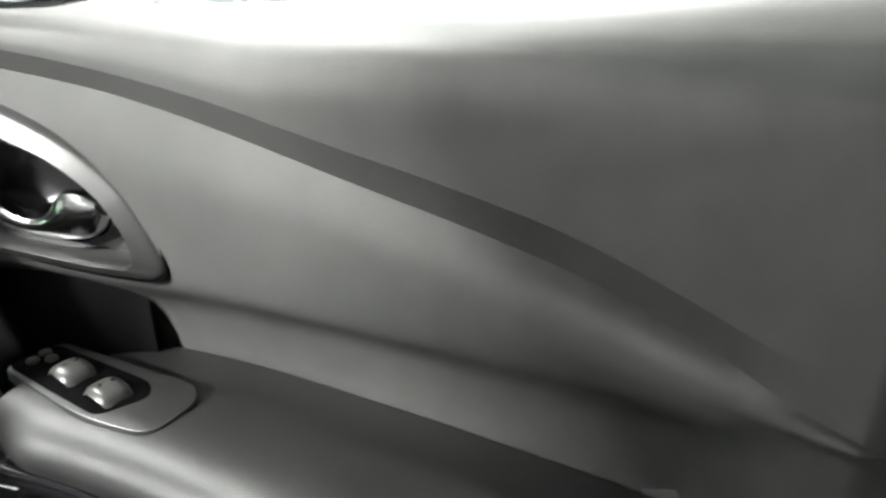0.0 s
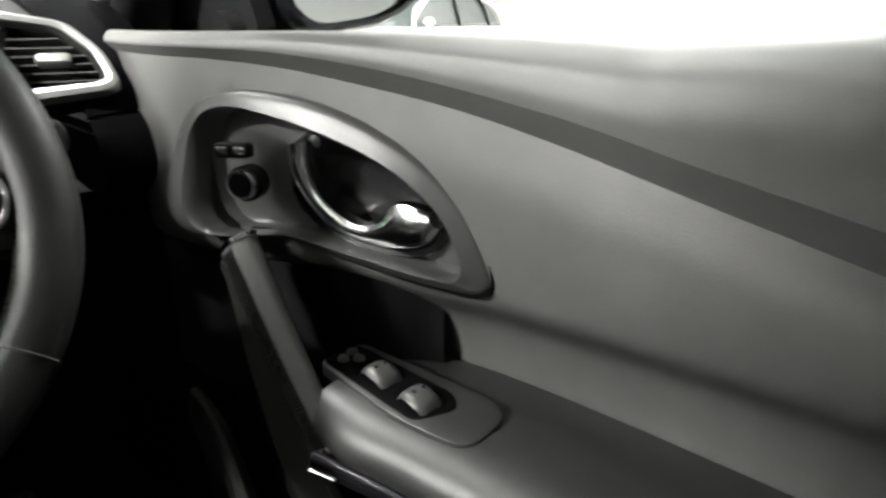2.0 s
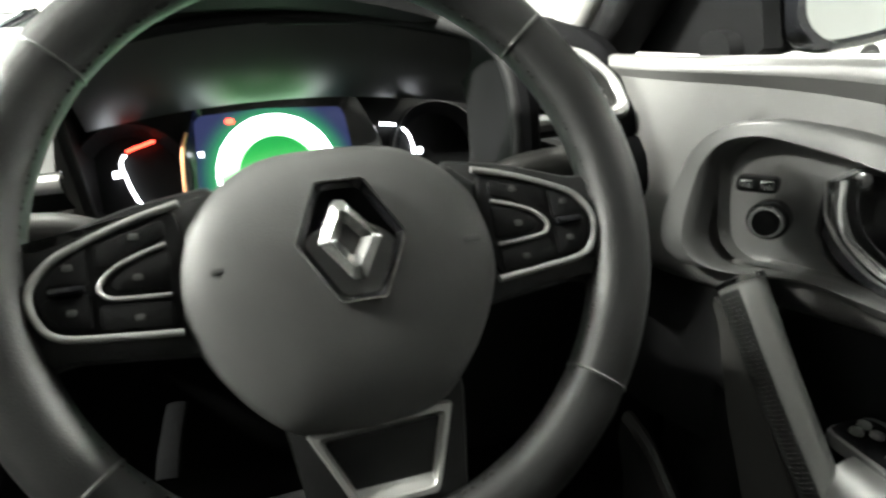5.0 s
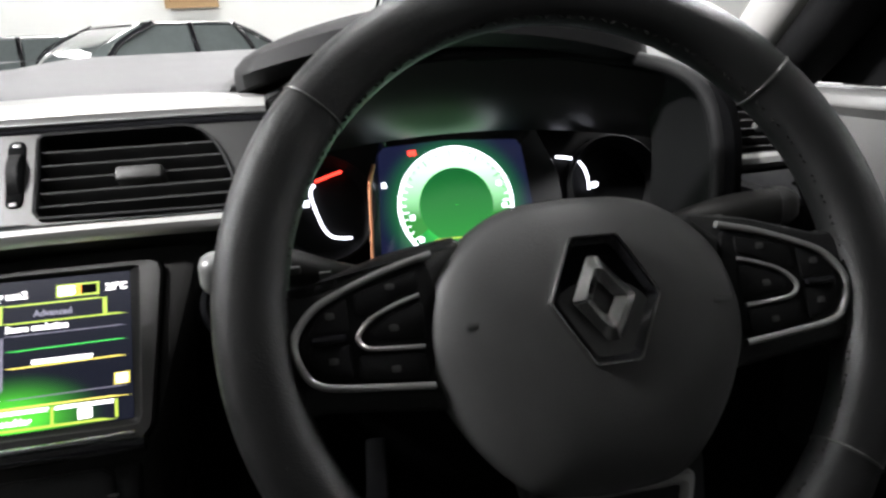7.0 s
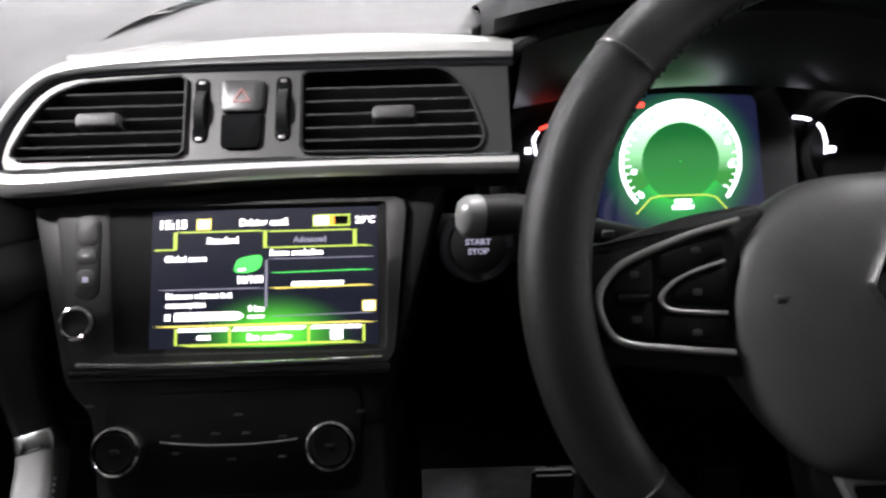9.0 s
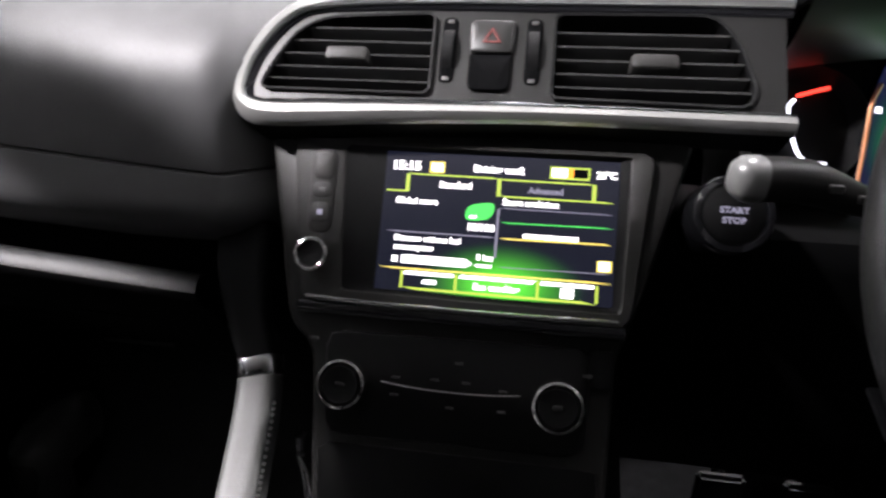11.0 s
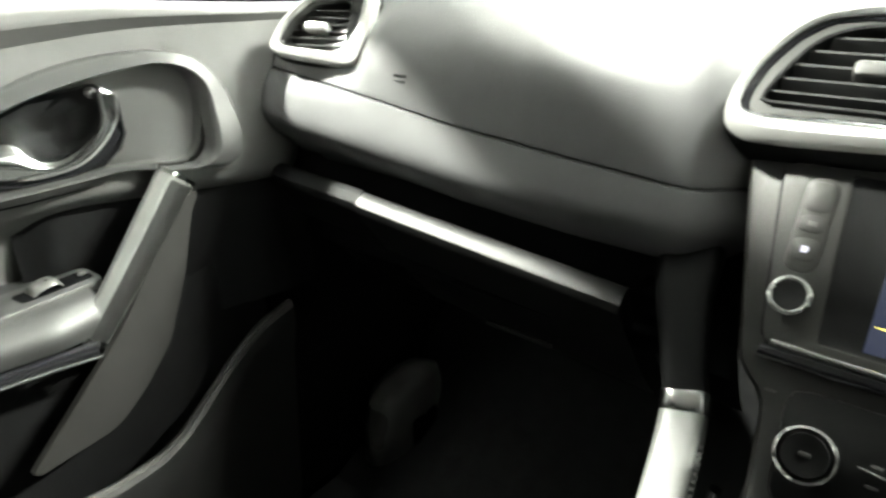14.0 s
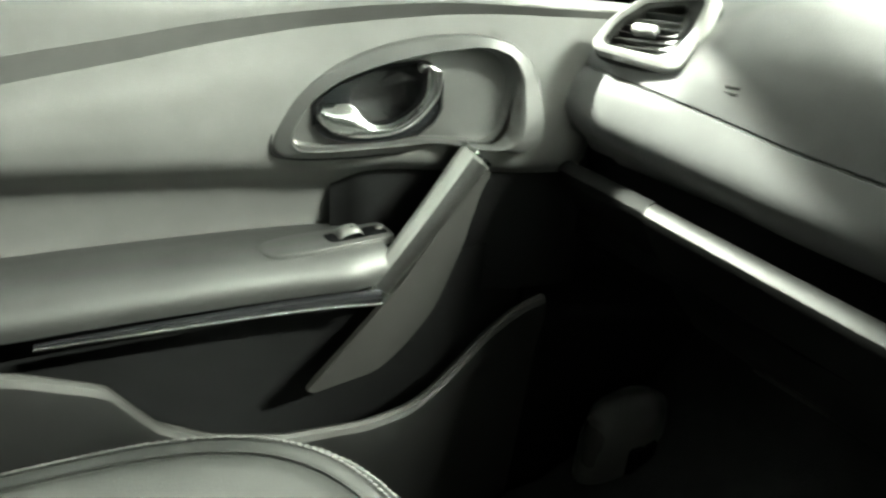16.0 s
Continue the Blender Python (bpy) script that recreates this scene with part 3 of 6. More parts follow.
    if s < 0:
        well = rounded([(-0.014, 0.056), (-0.014, -0.012), (0.012, -0.014), (0.012, 0.056)], 0.006)
    P("switch_well", slab(SW, well, 0.001, 0.0021, 0.0003), DARK, "black switch well", sw)
    spots = ((0.018, 0.030), (-0.026, 0.030)) if s > 0 else ((0.014, 0.026),)
    for cy, ln in spots:
        prof = [(0.0, 0.003), (-0.004, 0.010), (-0.012, 0.012), (-0.024, 0.009), (-0.029, 0.003)]
        prof = spline(prof, 14)
        rows = [[SW @ Vector((xx * (1 - 0.16 * min(1, (k - 6.5) ** 2 / 42)), cy + 0.014 + dy, max(0.0015, dz - abs(xx / 0.0125) ** 4 * 0.0045))) for xx in np.linspace(-0.0125, 0.0125, 13)] for k, (dy, dz) in enumerate(prof)]
        b = P("window_switch", sheet(rows), SWITCH, "grey rocker window switch", sw)
        for q in (-0.004, 0.006):
            P("switch_mark", slab(SW, circle(q, cy + 0.002, 0.0018, 12), 0.0105, 0.0121, 0.0002, 12), CHROME, "pale printed mark", b)
    for q in ((-0.008, 0.056), (0.004, 0.06), (0.002, 0.048)) if s > 0 else ((0.0, 0.05),):
        P("child_lock_button", slab(SW, circle(*q, 0.0045, 16), 0.003, 0.0062, 0.001, 16), SWITCH, "small round button", sw)

    # grab handle
    g0, g1 = np.array([0.668, 0.589, 1.007]), np.array([0.668, 0.478, 0.870])
    path = [g0 + (g1 - g0) * t + np.array([-0.002 * math.sin(math.pi * t), 0, 0]) for t in np.linspace(0, 1, 24)]
    sect = resample(rounded([(-0.021, -0.006), (-0.020, 0.004), (-0.008, 0.012), (0.006, 0.0105), (0.017, 0.004), (0.022, -0.004), (0.017, -0.012), (-0.016, -0.013)], 0.003, 3), 44)
    GUP = (-0.93, -0.37, 0)
    grow = lambda t, pts: [(a * (0.95 - 0.22 * t), b * (0.95 - 0.22 * t)) for a, b in pts]
    gb = P("grab_handle", tube(path, lambda t: grow(t, sect), up=GUP), GRAB_SKIN, "pale grey grab handle")
    for nm, t0, t1, m in (("chrome_cap", -0.022, 0.0, CHROME), ("chrome_foot", 1.0, 1.035, BRIGHT)):
        pp = [g0 + (g1 - g0) * t for t in np.linspace(t0, t1, 4)]
        kk = 1.0 if t0 < 0 else 0.76
        P(nm, tube(pp, [(a * kk, b * kk) for a, b in sect], up=GUP), m, "polished chrome end cap", gb)
    # dimpled front face
    sd = Vector(g1 - g0).normalized().cross(Vector(GUP)).normalized()
    place = lambda t, a, b: Vector(g0 + (g1 - g0) * t) + Vector((-0.002 * math.sin(math.pi * t), 0, 0)) + sd * a * (0.95 - 0.22 * t) + Vector(GUP) * b * (0.95 - 0.22 * t)
    face = ((-0.0065, 0.0126), (0.0, 0.0120), (0.006, 0.0113), (0.012, 0.0080), (0.0175, 0.0048))
    # the face's dark colour stands for the unlit side of the handle
    P("front_face", sheet([[place(t, a, b) for a, b in face] for t in np.linspace(0.01, 0.99, 24)]), GRIP, "front face of the grip, darkened in colour for its shaded side", gb)
    kn = bmesh.new()
    for k in range(48):
        for j in range(5):
            a = -0.004 + 0.0042 * j + (0.0021 if k % 2 else 0)
            q = place(0.04 + 0.92 * k / 48, a, float(np.interp(a, [f[0] for f in face], [f[1] for f in face])))
            bmesh.ops.create_icosphere(kn, subdivisions=1, radius=0.0008, matrix=Matrix.Translation(q))
    P("knurled_face", kn, GRIP, "raised dots on the grip", gb)["kind"] = "stuff"
    # lower door with its pocket
    ly = np.linspace(-0.02, 0.70, 40)
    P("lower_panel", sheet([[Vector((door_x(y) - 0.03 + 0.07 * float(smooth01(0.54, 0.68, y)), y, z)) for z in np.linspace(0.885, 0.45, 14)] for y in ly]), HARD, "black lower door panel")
    P("front_flange", loft([[Vector((0.660 + d, y, z)) for y, z in resample(rounded([(0.500, 0.868), (0.585, 0.985), (0.612, 0.995), (0.597, 0.975), (0.577, 0.903), (0.548, 0.834), (0.515, 0.795), (0.479, 0.766), (0.39, 0.756)], 0.014), 60)] for d in (0.008, 0.003, 0.0)], False, True), STACK, "dark grey front edge of the door")
    rows = []
    for y in np.linspace(-0.02, 0.71, 64):
        z = lip_line(y)
        x = 0.656 - 0.033 * float(smooth01(0.70, 0.47, y)) + 0.01 * float(smooth01(0.2, 0.0, y))
        rows.append([Vector((x + 0.016, y, z - 0.012)), Vector((x + 0.012, y, z - 0.003)), Vector((x + 0.006, y, z)), Vector((x + 0.001, y, z - 0.002)), Vector((x - 0.002, y, z - 0.008)), Vector((x - 0.004, y, z - 0.03))] + [Vector((x + 0.002 + 0.02 * t, y, z - 0.03 - (z - 0.48) * t)) for t in (0.15, 0.4, 0.7, 1.0)])
    pk = P("door_pocket", sheet([r[4:] for r in rows]), POCKET, "dark moulded door pocket")
    P("pocket_lip", sheet([r[:5] for r in rows]), STACK, "thin grey lip of the pocket", pk)
    if s > 0:
        # mirror control
        MC = frm((0.678, 0.579, 1.060), (0, 0, 1), (-0.8, -0.6, 0.1))
        mc = P("mirror_control", turned(MC, 0, 0, [(0.0145, -0.012), (0.0145, 0.002), (0.0126, 0.004), (0.0116, 0.004), (0.011, 0.009), (0.008, 0.0105)], 32), HARD, "round black mirror control")
        P("control_ring", rim_ring(MC, circle(0, 0, 0.0118), circle(0, 0, 0.0088), [(0, 0.008), (0.2, 0.0118), (0.8, 0.0118), (1, 0.009)], 32), BRIGHT, "thin chrome ring", mc)
        MB = frm((0.675, 0.590, 1.085), (0, 0, 1), (-0.8, -0.6, 0.1))
        P("mirror_fold_button", slab(MB, rounded(rect(-0.014, -0.006, 0.014, 0.006), 0.004), -0.008, 0.004, 0.002), HARD, "black rocker button")
        P("button_mark", slab(MB, rounded(rect(-0.012, -0.0035, -0.002, 0.0035), 0.002), 0.003, 0.0052, 0.0008), BRIGHT, "small chrome key")
        P("button_mark", slab(MB, rounded(rect(0.002, -0.0035, 0.012, 0.0035), 0.002), 0.003, 0.0052, 0.0008), BRIGHT, "small chrome key")
    return door


# ---- car shell ----
def shell_panel(name, bm, m, label, category):
    return tagged(part(name, bm, m), label, category, kind="structure")


shell_panel("floor", block(-0.80, -1.3, 0.40, 0.80, 1.35, 0.44, 0.005), CARPET, "black carpeted car floor", "car floor")
roof_rows = []
for y in np.linspace(0.42, -1.3, 18):
    roof_rows.append([Vector((x, y, 1.60 + 0.035 * (1 - (x / 0.62) ** 2) + 0.02 * (1 - ((y + 0.4) / 0.9) ** 2))) for x in np.linspace(-0.66, 0.66, 16)])
shell_panel("ceiling", thick(sheet(roof_rows), -0.04), LINING, "pale grey fabric roof lining of the car", "roof lining")
for s in (1, -1):
    a = spline([(s * 0.735, 1.02, 1.13), (s * 0.725, 0.90, 1.20), (s * 0.68, 0.64, 1.42), (s * 0.615, 0.38, 1.60)], 20)
    door_frame = [p + np.array([s * 0.012, -0.030, -0.004]) for p in a]
    shell_panel("frame_1" if s > 0 else "frame_2", tube(door_frame, blob(0.062, 0.05, 16)), HARD, "black window frame of the door", "window frame")
    a = [p + np.array([0, 0.028, 0.004]) for p in a]
    shell_panel("pillar_1" if s > 0 else "pillar_2", tube(a, blob(0.066, 0.06, 20)), LINING, "pale grey windscreen pillar trim", "pillar")
    rail = spline([(s * 0.615, 0.40, 1.595), (s * 0.64, 0.0, 1.62), (s * 0.64, -0.6, 1.62), (s * 0.60, -1.3, 1.58)], 20)
    shell_panel("rail_1" if s > 0 else "rail_2", tube(rail, blob(0.07, 0.07, 16)), LINING, "pale grey roof rail trim", "roof rail")
    bp = spline([(s * 0.84, -0.14, 0.44), (s * 0.85, -0.14, 1.10), (s * 0.80, -0.17, 1.30), (s * 0.66, -0.20, 1.61)], 20)
    shell_panel("pillar_3" if s > 0 else "pillar_4", tube(bp, blob(0.05, 0.17, 20), up=(0, 1, 0)), HARD, "black centre pillar trim", "pillar")
    shell_panel("side_1" if s > 0 else "side_2", block(min(s * 0.81, s * 0.86), -1.3, 0.40, max(s * 0.81, s * 0.86), -0.2, 1.66, 0.01), HARD, "black rear side trim", "door trim")
    shell_panel("sill_1" if s > 0 else "sill_2", block(min(s * 0.70, s * 0.90), -0.2, 0.36, max(s * 0.70, s * 0.90), 1.3, 0.47, 0.01), HARD, "black door sill", "sill")
    shell_panel("door_skin_1" if s > 0 else "door_skin_2", block(min(s * 0.865, s * 0.90), -0.12, 0.44, max(s * 0.865, s * 0.90), 1.3, 1.15, 0.01), BODY_PAINT, "grey painted outer door skin", "door skin")
    # deep black colour stands for the light that is blocked here
    shell_panel("footwell_side_1" if s > 0 else "footwell_side_2", block(min(s * 0.70, s * 0.74), 0.70, 0.42, max(s * 0.70, s * 0.74), 1.36, 1.05, 0.01), DARK, "footwell side trim, coloured deep black for its shade", "trim")
    # mirror sail panel in the window's front corner
    sail = [(0.92, 1.165), (0.70, 1.165), (0.70, 1.36), (0.74, 1.345)]
    bm = loft([[Vector((s * (0.775 + d - (z - 1.16) * 0.25), y, z)) for y, z in resample(rounded(sail, 0.01), 40)] for d in (0.0, 0.02)], True, True)
    shell_panel("sail_1" if s > 0 else "sail_2", bm, HARD, "black mirror sail panel in the window corner", "trim")
    g = sheet([[Vector((s * (0.80 - (z - 1.15) * 0.33), y, z)) for z in np.linspace(1.15, 1.61, 4)] for y in (0.70, 0.3, -0.1)])
    w = shell_panel("window_1" if s > 0 else "window_2", thick(g, 0.004), GLASS, "clear side window glass", "window")
    w.visible_shadow = False
    # wing mirror
    mir = thing("wing_mirror", "black wing mirror with clean bright glass outside the window", "wing mirror", "wing mirrors")
    out = [(0.80, 1.19), (0.84, 1.165), (0.93, 1.175), (0.985, 1.20), (1.0, 1.27), (0.97, 1.33), (0.86, 1.335), (0.805, 1.29)]
    o = resample(rounded(out, 0.03), 60)
    cen = np.mean(o, 0)
    MY = 0.70
    ring = lambda k, y: [Vector((s * (cen[0] + (p[0] - cen[0]) * k), y, cen[1] + (p[1] - cen[1]) * k)) for p in o]
    part("mirror_housing", loft([ring(0.88, MY + 0.012), ring(0.93, MY - 0.004), ring(1.0, MY - 0.002), ring(1.05, MY + 0.01), ring(1.03, MY + 0.04), ring(0.85, MY + 0.085), ring(0.45, MY + 0.11)], cap1=True), GLOSS, mir, "gloss black mirror housing")
    part("mirror_glass", loft([ring(0.90, MY + 0.010), ring(0.90, MY + 0.006)], True, True), MIRROR, mir, "mirror glass", smooth=False)
    part("mirror_arm", tube([(s * 0.76, MY + 0.05, 1.17), (s * 0.80, MY + 0.045, 1.175), (s * 0.85, MY + 0.04, 1.185)], blob(0.05, 0.035, 14)), HARD, mir, "black mirror arm")

ws = []
for t in np.linspace(0, 1, 10):
    y, z, hw = 1.43 + (0.42 - 1.43) * t, 1.205 + (1.615 - 1.205) * t + 0.03 * math.sin(math.pi * t), 0.74 + (0.60 - 0.74) * t
    ws.append([Vector((x * hw, y + 0.06 * (1 - x * x), z)) for x in np.linspace(-1, 1, 14)])
wsc = shell_panel("window_3", thick(sheet(ws), 0.005), GLASS, "clear windscreen glass", "windscreen")
wsc.visible_shadow = False
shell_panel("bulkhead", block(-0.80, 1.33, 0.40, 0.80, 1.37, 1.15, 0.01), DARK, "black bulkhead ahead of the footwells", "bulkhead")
bon = [[Vector((x, y, 1.10 - 0.10 * ((y - 1.38) / 0.95) ** 2 - 0.06 * (x / 0.8) ** 2)) for x in np.linspace(-0.85, 0.85, 14)] for y in np.linspace(1.38, 2.35, 12)]
shell_panel("bonnet", thick(sheet(bon), -0.02), BODY_PAINT, "grey painted bonnet of the car", "bonnet")
shell_panel("rear_wall", block(-0.85, -1.36, 0.40, 0.85, -1.30, 1.66, 0.01), HARD, "black rear wall that closes the cabin", "trim")

right_door = car_door(1)
left_door = car_door(-1)

# ---- dashboard ----
dash = thing("dashboard", "dark grey soft dashboard with silver-rimmed air vents", "dashboard")
PAD_X = np.array([-0.70, -0.60, -0.49, -0.40, -0.29, -0.21, -0.15])
CREASE_Z = np.array([1.108, 1.102, 1.091, 1.079, 1.070, 1.064, 1.060])
LOW_Z = np.array([1.046, 1.040, 1.030, 1.022, 1.017, 1.017, 1.017])


def pad_profile(x, push=0.0):
    c, l = float(np.interp(x, PAD_X, CREASE_Z)), float(np.interp(x, PAD_X, LOW_Z))
    a = [(0.80, 0.992), (0.755, 0.998), (0.722, l - 0.018), (0.705, l - 0.006), (0.6935, l + 0.008), (0.6885, l + 0.021), (0.692, l + 0.66 * (c - l)), (0.698, c - 0.0016)]
    g = [(0.7035, c - 0.0008), (0.7035, c + 0.0008)]
    b = [(0.700, c + 0.0016), (0.702, c + 0.02), (0.711, 1.134), (0.733, 1.160), (0.775, 1.182), (0.84, 1.198), (0.95, 1.211), (1.15, 1.224), (1.38, 1.224)]
    p = np.vstack([spline(a, 26), g, spline(b, 40)])
    p[:, 0] += push
    if x < 0:
        p[:, 0] += 0.012 * float(smooth01(-0.50, -0.53, x)) * smooth01(1.085, 1.12, p[:, 1]) * smooth01(0.95, 0.80, p[:, 0])
    return [Vector((x, y, z)) for y, z in p]


xs = np.r_[np.linspace(-0.622, -0.60, 8), np.linspace(-0.59, -0.20, 40), np.linspace(-0.195, -0.15, 8)]
rows = [pad_profile(x, 0.010 * float(smooth01(-0.612, -0.622, x)) + 0.045 * float(smooth01(-0.205, -0.15, x))) for x in xs]
part("passenger_pad", sheet(rows), SOFT, dash, "dark grey soft pad with a parting line")
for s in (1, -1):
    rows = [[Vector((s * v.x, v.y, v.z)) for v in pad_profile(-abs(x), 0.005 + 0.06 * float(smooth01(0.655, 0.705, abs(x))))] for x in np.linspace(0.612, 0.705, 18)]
    # the passenger's cap lies in shadow, which its black colour paints in
    part("end_cap", sheet(rows), SOFT if s > 0 else DARK, dash, "end cap beside the door, the passenger's blackened for shade")
top = [(0.82, 1.11), (0.80, 1.16), (0.792, 1.185), (0.805, 1.198), (0.86, 1.205), (0.95, 1.212), (1.15, 1.225), (1.38, 1.225)]
rows = []
for x in np.linspace(-0.27, 0.66, 60):
    back = 0.10 * float(smooth01(0.17, 0.20, x))
    rows.append([Vector((x, y + 0.015 * float(smooth01(-0.05, -0.15, x)) + 0.06 * float(smooth01(-0.155, -0.20, x)) + back * float(smooth01(1.0, 0.80, y)), z - 0.010 * float(smooth01(-0.05, -0.15, x)) - 0.02 * float(smooth01(-0.155, -0.20, x)))) for y, z in spline(top, 36)])
part("dash_top", sheet(rows), SOFT, dash, "smooth dark dashboard top")
AB = frm((-0.464, 0.7035, 1.1125), (0, 0.15, 1), (0, -1, 0.15))
for k in (-1, 1):
    part("airbag_mark", slab(AB, rect(-0.007, k * 0.0026 - 0.0012, 0.007, k * 0.0026 + 0.0012), -0.001, 0.0006, 0.0001), GREY_TRIM, dash, "small raised mark that cannot be read")

# glove box
def glove_rows(xa, xb, n, out=0.0):
    rows = []
    for x in np.linspace(xa, xb, n):
        z = 0.985 + float(np.interp(x, [-0.66, -0.52, -0.373, -0.232, -0.15], [0.010, 0.003, -0.007, -0.016, -0.022]))
        k = [(0.725, z - 0.05), (0.708, z - 0.012), (0.7025, z + 0.0005), (0.696, z + 0.0025), (0.688, z - 0.0005), (0.6825, z - 0.007), (0.683, z - 0.014), (0.698, z - 0.034), (0.732, z - 0.075), (0.775, z - 0.125), (0.82, z - 0.17)]
        rows.append([Vector((x, y + 0.018 - out, b)) for y, b in spline(k, 34)])
    return rows


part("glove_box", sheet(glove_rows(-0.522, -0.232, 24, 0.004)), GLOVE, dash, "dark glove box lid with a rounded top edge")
part("glove_latch", tube(spline([(-0.428, 0.812, 0.8245), (-0.39, 0.8175, 0.8205), (-0.345, 0.816, 0.8205)], 16), blob(0.006, 0.006, 10)), STACK, dash, "low ridge of the lid's latch")
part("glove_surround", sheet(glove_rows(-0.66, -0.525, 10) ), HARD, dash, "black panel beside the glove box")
# right-hand panel in a darker material, its shade put into the colour
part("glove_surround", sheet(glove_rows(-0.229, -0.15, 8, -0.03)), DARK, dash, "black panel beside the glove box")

# added black sheet that keeps the gap above the lid in shade
part("glove_gap_shade", sheet([[Vector((x, 0.745, z)) for z in np.linspace(0.90, 1.03, 4)] for x in np.linspace(-0.66, -0.15, 6)]), DARK, dash, "black sheet added as shade in the gap behind the glove box")

# driver's side lower panel
low = [(0.83, 1.035), (0.775, 1.035), (0.747, 1.030), (0.740, 1.018), (0.746, 0.99), (0.765, 0.93), (0.80, 0.80), (0.86, 0.70)]
part("knee_panel", sheet([[Vector((x, y, z)) for y, z in spline(low, 30)] for x in np.linspace(0.09, 0.615, 20)]), HARD, dash, "black lower panel below the wheel")
LS = frm((0.60, 0.738, 1.02), (0, 0.2, 1), (0, -1, 0.15))
part("lamp_switch", slab(LS, rounded(rect(-0.02, -0.016, 0.02, 0.016), 0.006), -0.003, 0.004, 0.001), DARK, dash, "black push-button row")

# ---- centre vents ----
cv = thing("centre_vents", "", "")
cv.parent = dash
SUR_IN = rounded([(-0.165, -0.040), (-0.179, -0.034), (-0.172, -0.003), (-0.153, 0.026), (-0.124, 0.036), (-0.046, 0.040), (0.058, 0.0405), (0.196, 0.0405), (0.196, -0.037)], [0.010, 0.014, 0.03, 0.03, 0.03, 0.03, 0.02, 0.004, 0.004])
so = spline([(0.200, -0.050), (0.05, -0.049), (-0.06, -0.053), (-0.150, -0.059), (-0.176, -0.056), (-0.189, -0.040), (-0.187, -0.010), (-0.168, 0.026), (-0.132, 0.049), (-0.05, 0.061), (0.06, 0.066), (0.15, 0.063), (0.200, 0.058)], 150)
si = spline([(0.200, -0.0375), (0.05, -0.0375), (-0.06, -0.039), (-0.145, -0.0415), (-0.168, -0.041), (-0.179, -0.034), (-0.174, -0.006), (-0.154, 0.024), (-0.126, 0.0355), (-0.046, 0.040), (0.058, 0.0405), (0.15, 0.0405), (0.200, 0.040)], 150)
part("silver_surround", sheet([[V @ Vector((*(a + (b - a) * t), z)) for a, b in zip(so, si)] for t, z in ((0.02, -0.002), (0.12, 0.003), (0.45, 0.007), (0.8, 0.006), (1.0, 0.001), (1.0, -0.004))]), SILVER, cv, "wide satin silver surround")
part("surround_skirt", sheet([[V @ Vector((*(a + (b - a) * t), z)) for a, b in zip(so, si)] for t, z in ((0.0, -0.03), (0.0, -0.006), (0.02, -0.002))]), HARD, cv, "black skirt behind the surround")
part("bright_line", tube([V @ Vector((p[0], p[1], 0.003)) for p in si], blob(0.0022, 0.003, 8), up=(0, -0.8, 0.6)), CHROME, cv, "thin bright inner line")
band = si + (si - so) / np.linalg.norm(si - so, axis=1)[:, None] * 0.0055
part("gloss_band", sheet([[V @ Vector((*(a + (b - a) * t), z)) for a, b in zip(si[30:], band[30:])] for t, z in ((-0.1, 0.0), (0.1, 0.0026), (0.6, 0.0022), (1.0, 0.0004))]), GLOSS, cv, "gloss black band inside the surround")
VL = rounded([(-0.168, -0.030), (-0.157, -0.004), (-0.144, 0.017), (-0.122, 0.027), (-0.044, 0.031), (-0.043, -0.030)], [0.006, 0.02, 0.02, 0.02, 0.003, 0.003])
VR = rounded([(0.044, 0.032), (0.150, 0.033), (0.165, 0.014), (0.176, -0.020), (0.172, -0.032), (0.044, -0.030)], [0.003, 0.015, 0.02, 0.01, 0.006, 0.003])


def vent(F, poly, lines, tab, parent, y_tab):
    edge = resample(poly, 72)
    part("vent_rim", loft([at(F, inset(edge, -0.0022), -0.004), at(F, inset(edge, -0.0018), 0.0035), at(F, edge, 0.003), at(F, edge, -0.03)]), HARD, parent, "black vent rim")
    part("vent_box", slab(F, inset(resample(poly, 60), -0.003), -0.046, -0.040, 0.001), DARK, parent, "dark air duct")
    p = resample(poly, 200)
    for y in lines:
        near = p[np.abs(p[:, 1] - y) < 0.004]
        xa, xb = near[:, 0].min() + 0.001, near[:, 0].max() - 0.001
        rows = [[F @ Vector((x, y + dy, dz)) for x in np.linspace(xa, xb, 8)] for dy, dz in ((0.0012, -0.001), (0.0004, 0.0006), (-0.0006, 0.0), (-0.0022, -0.014), (-0.0006, -0.0145), (0.0012, -0.001))]
        part("slat", sheet(rows), SLAT, parent, "thin black vent slat")
    part("vent_tab", loft([at(F, rounded(rect(tab - 0.016 * k, y_tab - 0.0055 * k, tab + 0.016 * k, y_tab + 0.005 * k), 0.003), z) for k, z in ((1, -0.008), (1, 0.004), (0.93, 0.0065), (0.8, 0.0072))], True, True), STACK, parent, "grey vent tab")


for poly, tab in ((VL, -0.105), (VR, 0.111)):
    vt = thing("air_vent", "", "")
    vt.parent = dash
    vent(V, poly, (-0.0215, -0.0115, -0.001, 0.0095, 0.020), tab, vt, -0.003)
# face between and around the vents
FACE = resample(SUR_IN, 200)
bm = bmesh.new()
outer = [bm.verts.new(V @ Vector((p[0], p[1], 0.0))) for p in FACE]
edges = [bm.edges.new((outer[k], outer[(k + 1) % len(outer)])) for k in range(len(outer))]
for poly in (VL, VR):
    h = [bm.verts.new(V @ Vector((p[0], p[1], 0.0))) for p in inset(resample(poly, 70), -0.0015)]
    edges += [bm.edges.new((h[k], h[(k + 1) % len(h)])) for k in range(len(h))]
bmesh.ops.triangle_fill(bm, use_beauty=True, edges=edges)
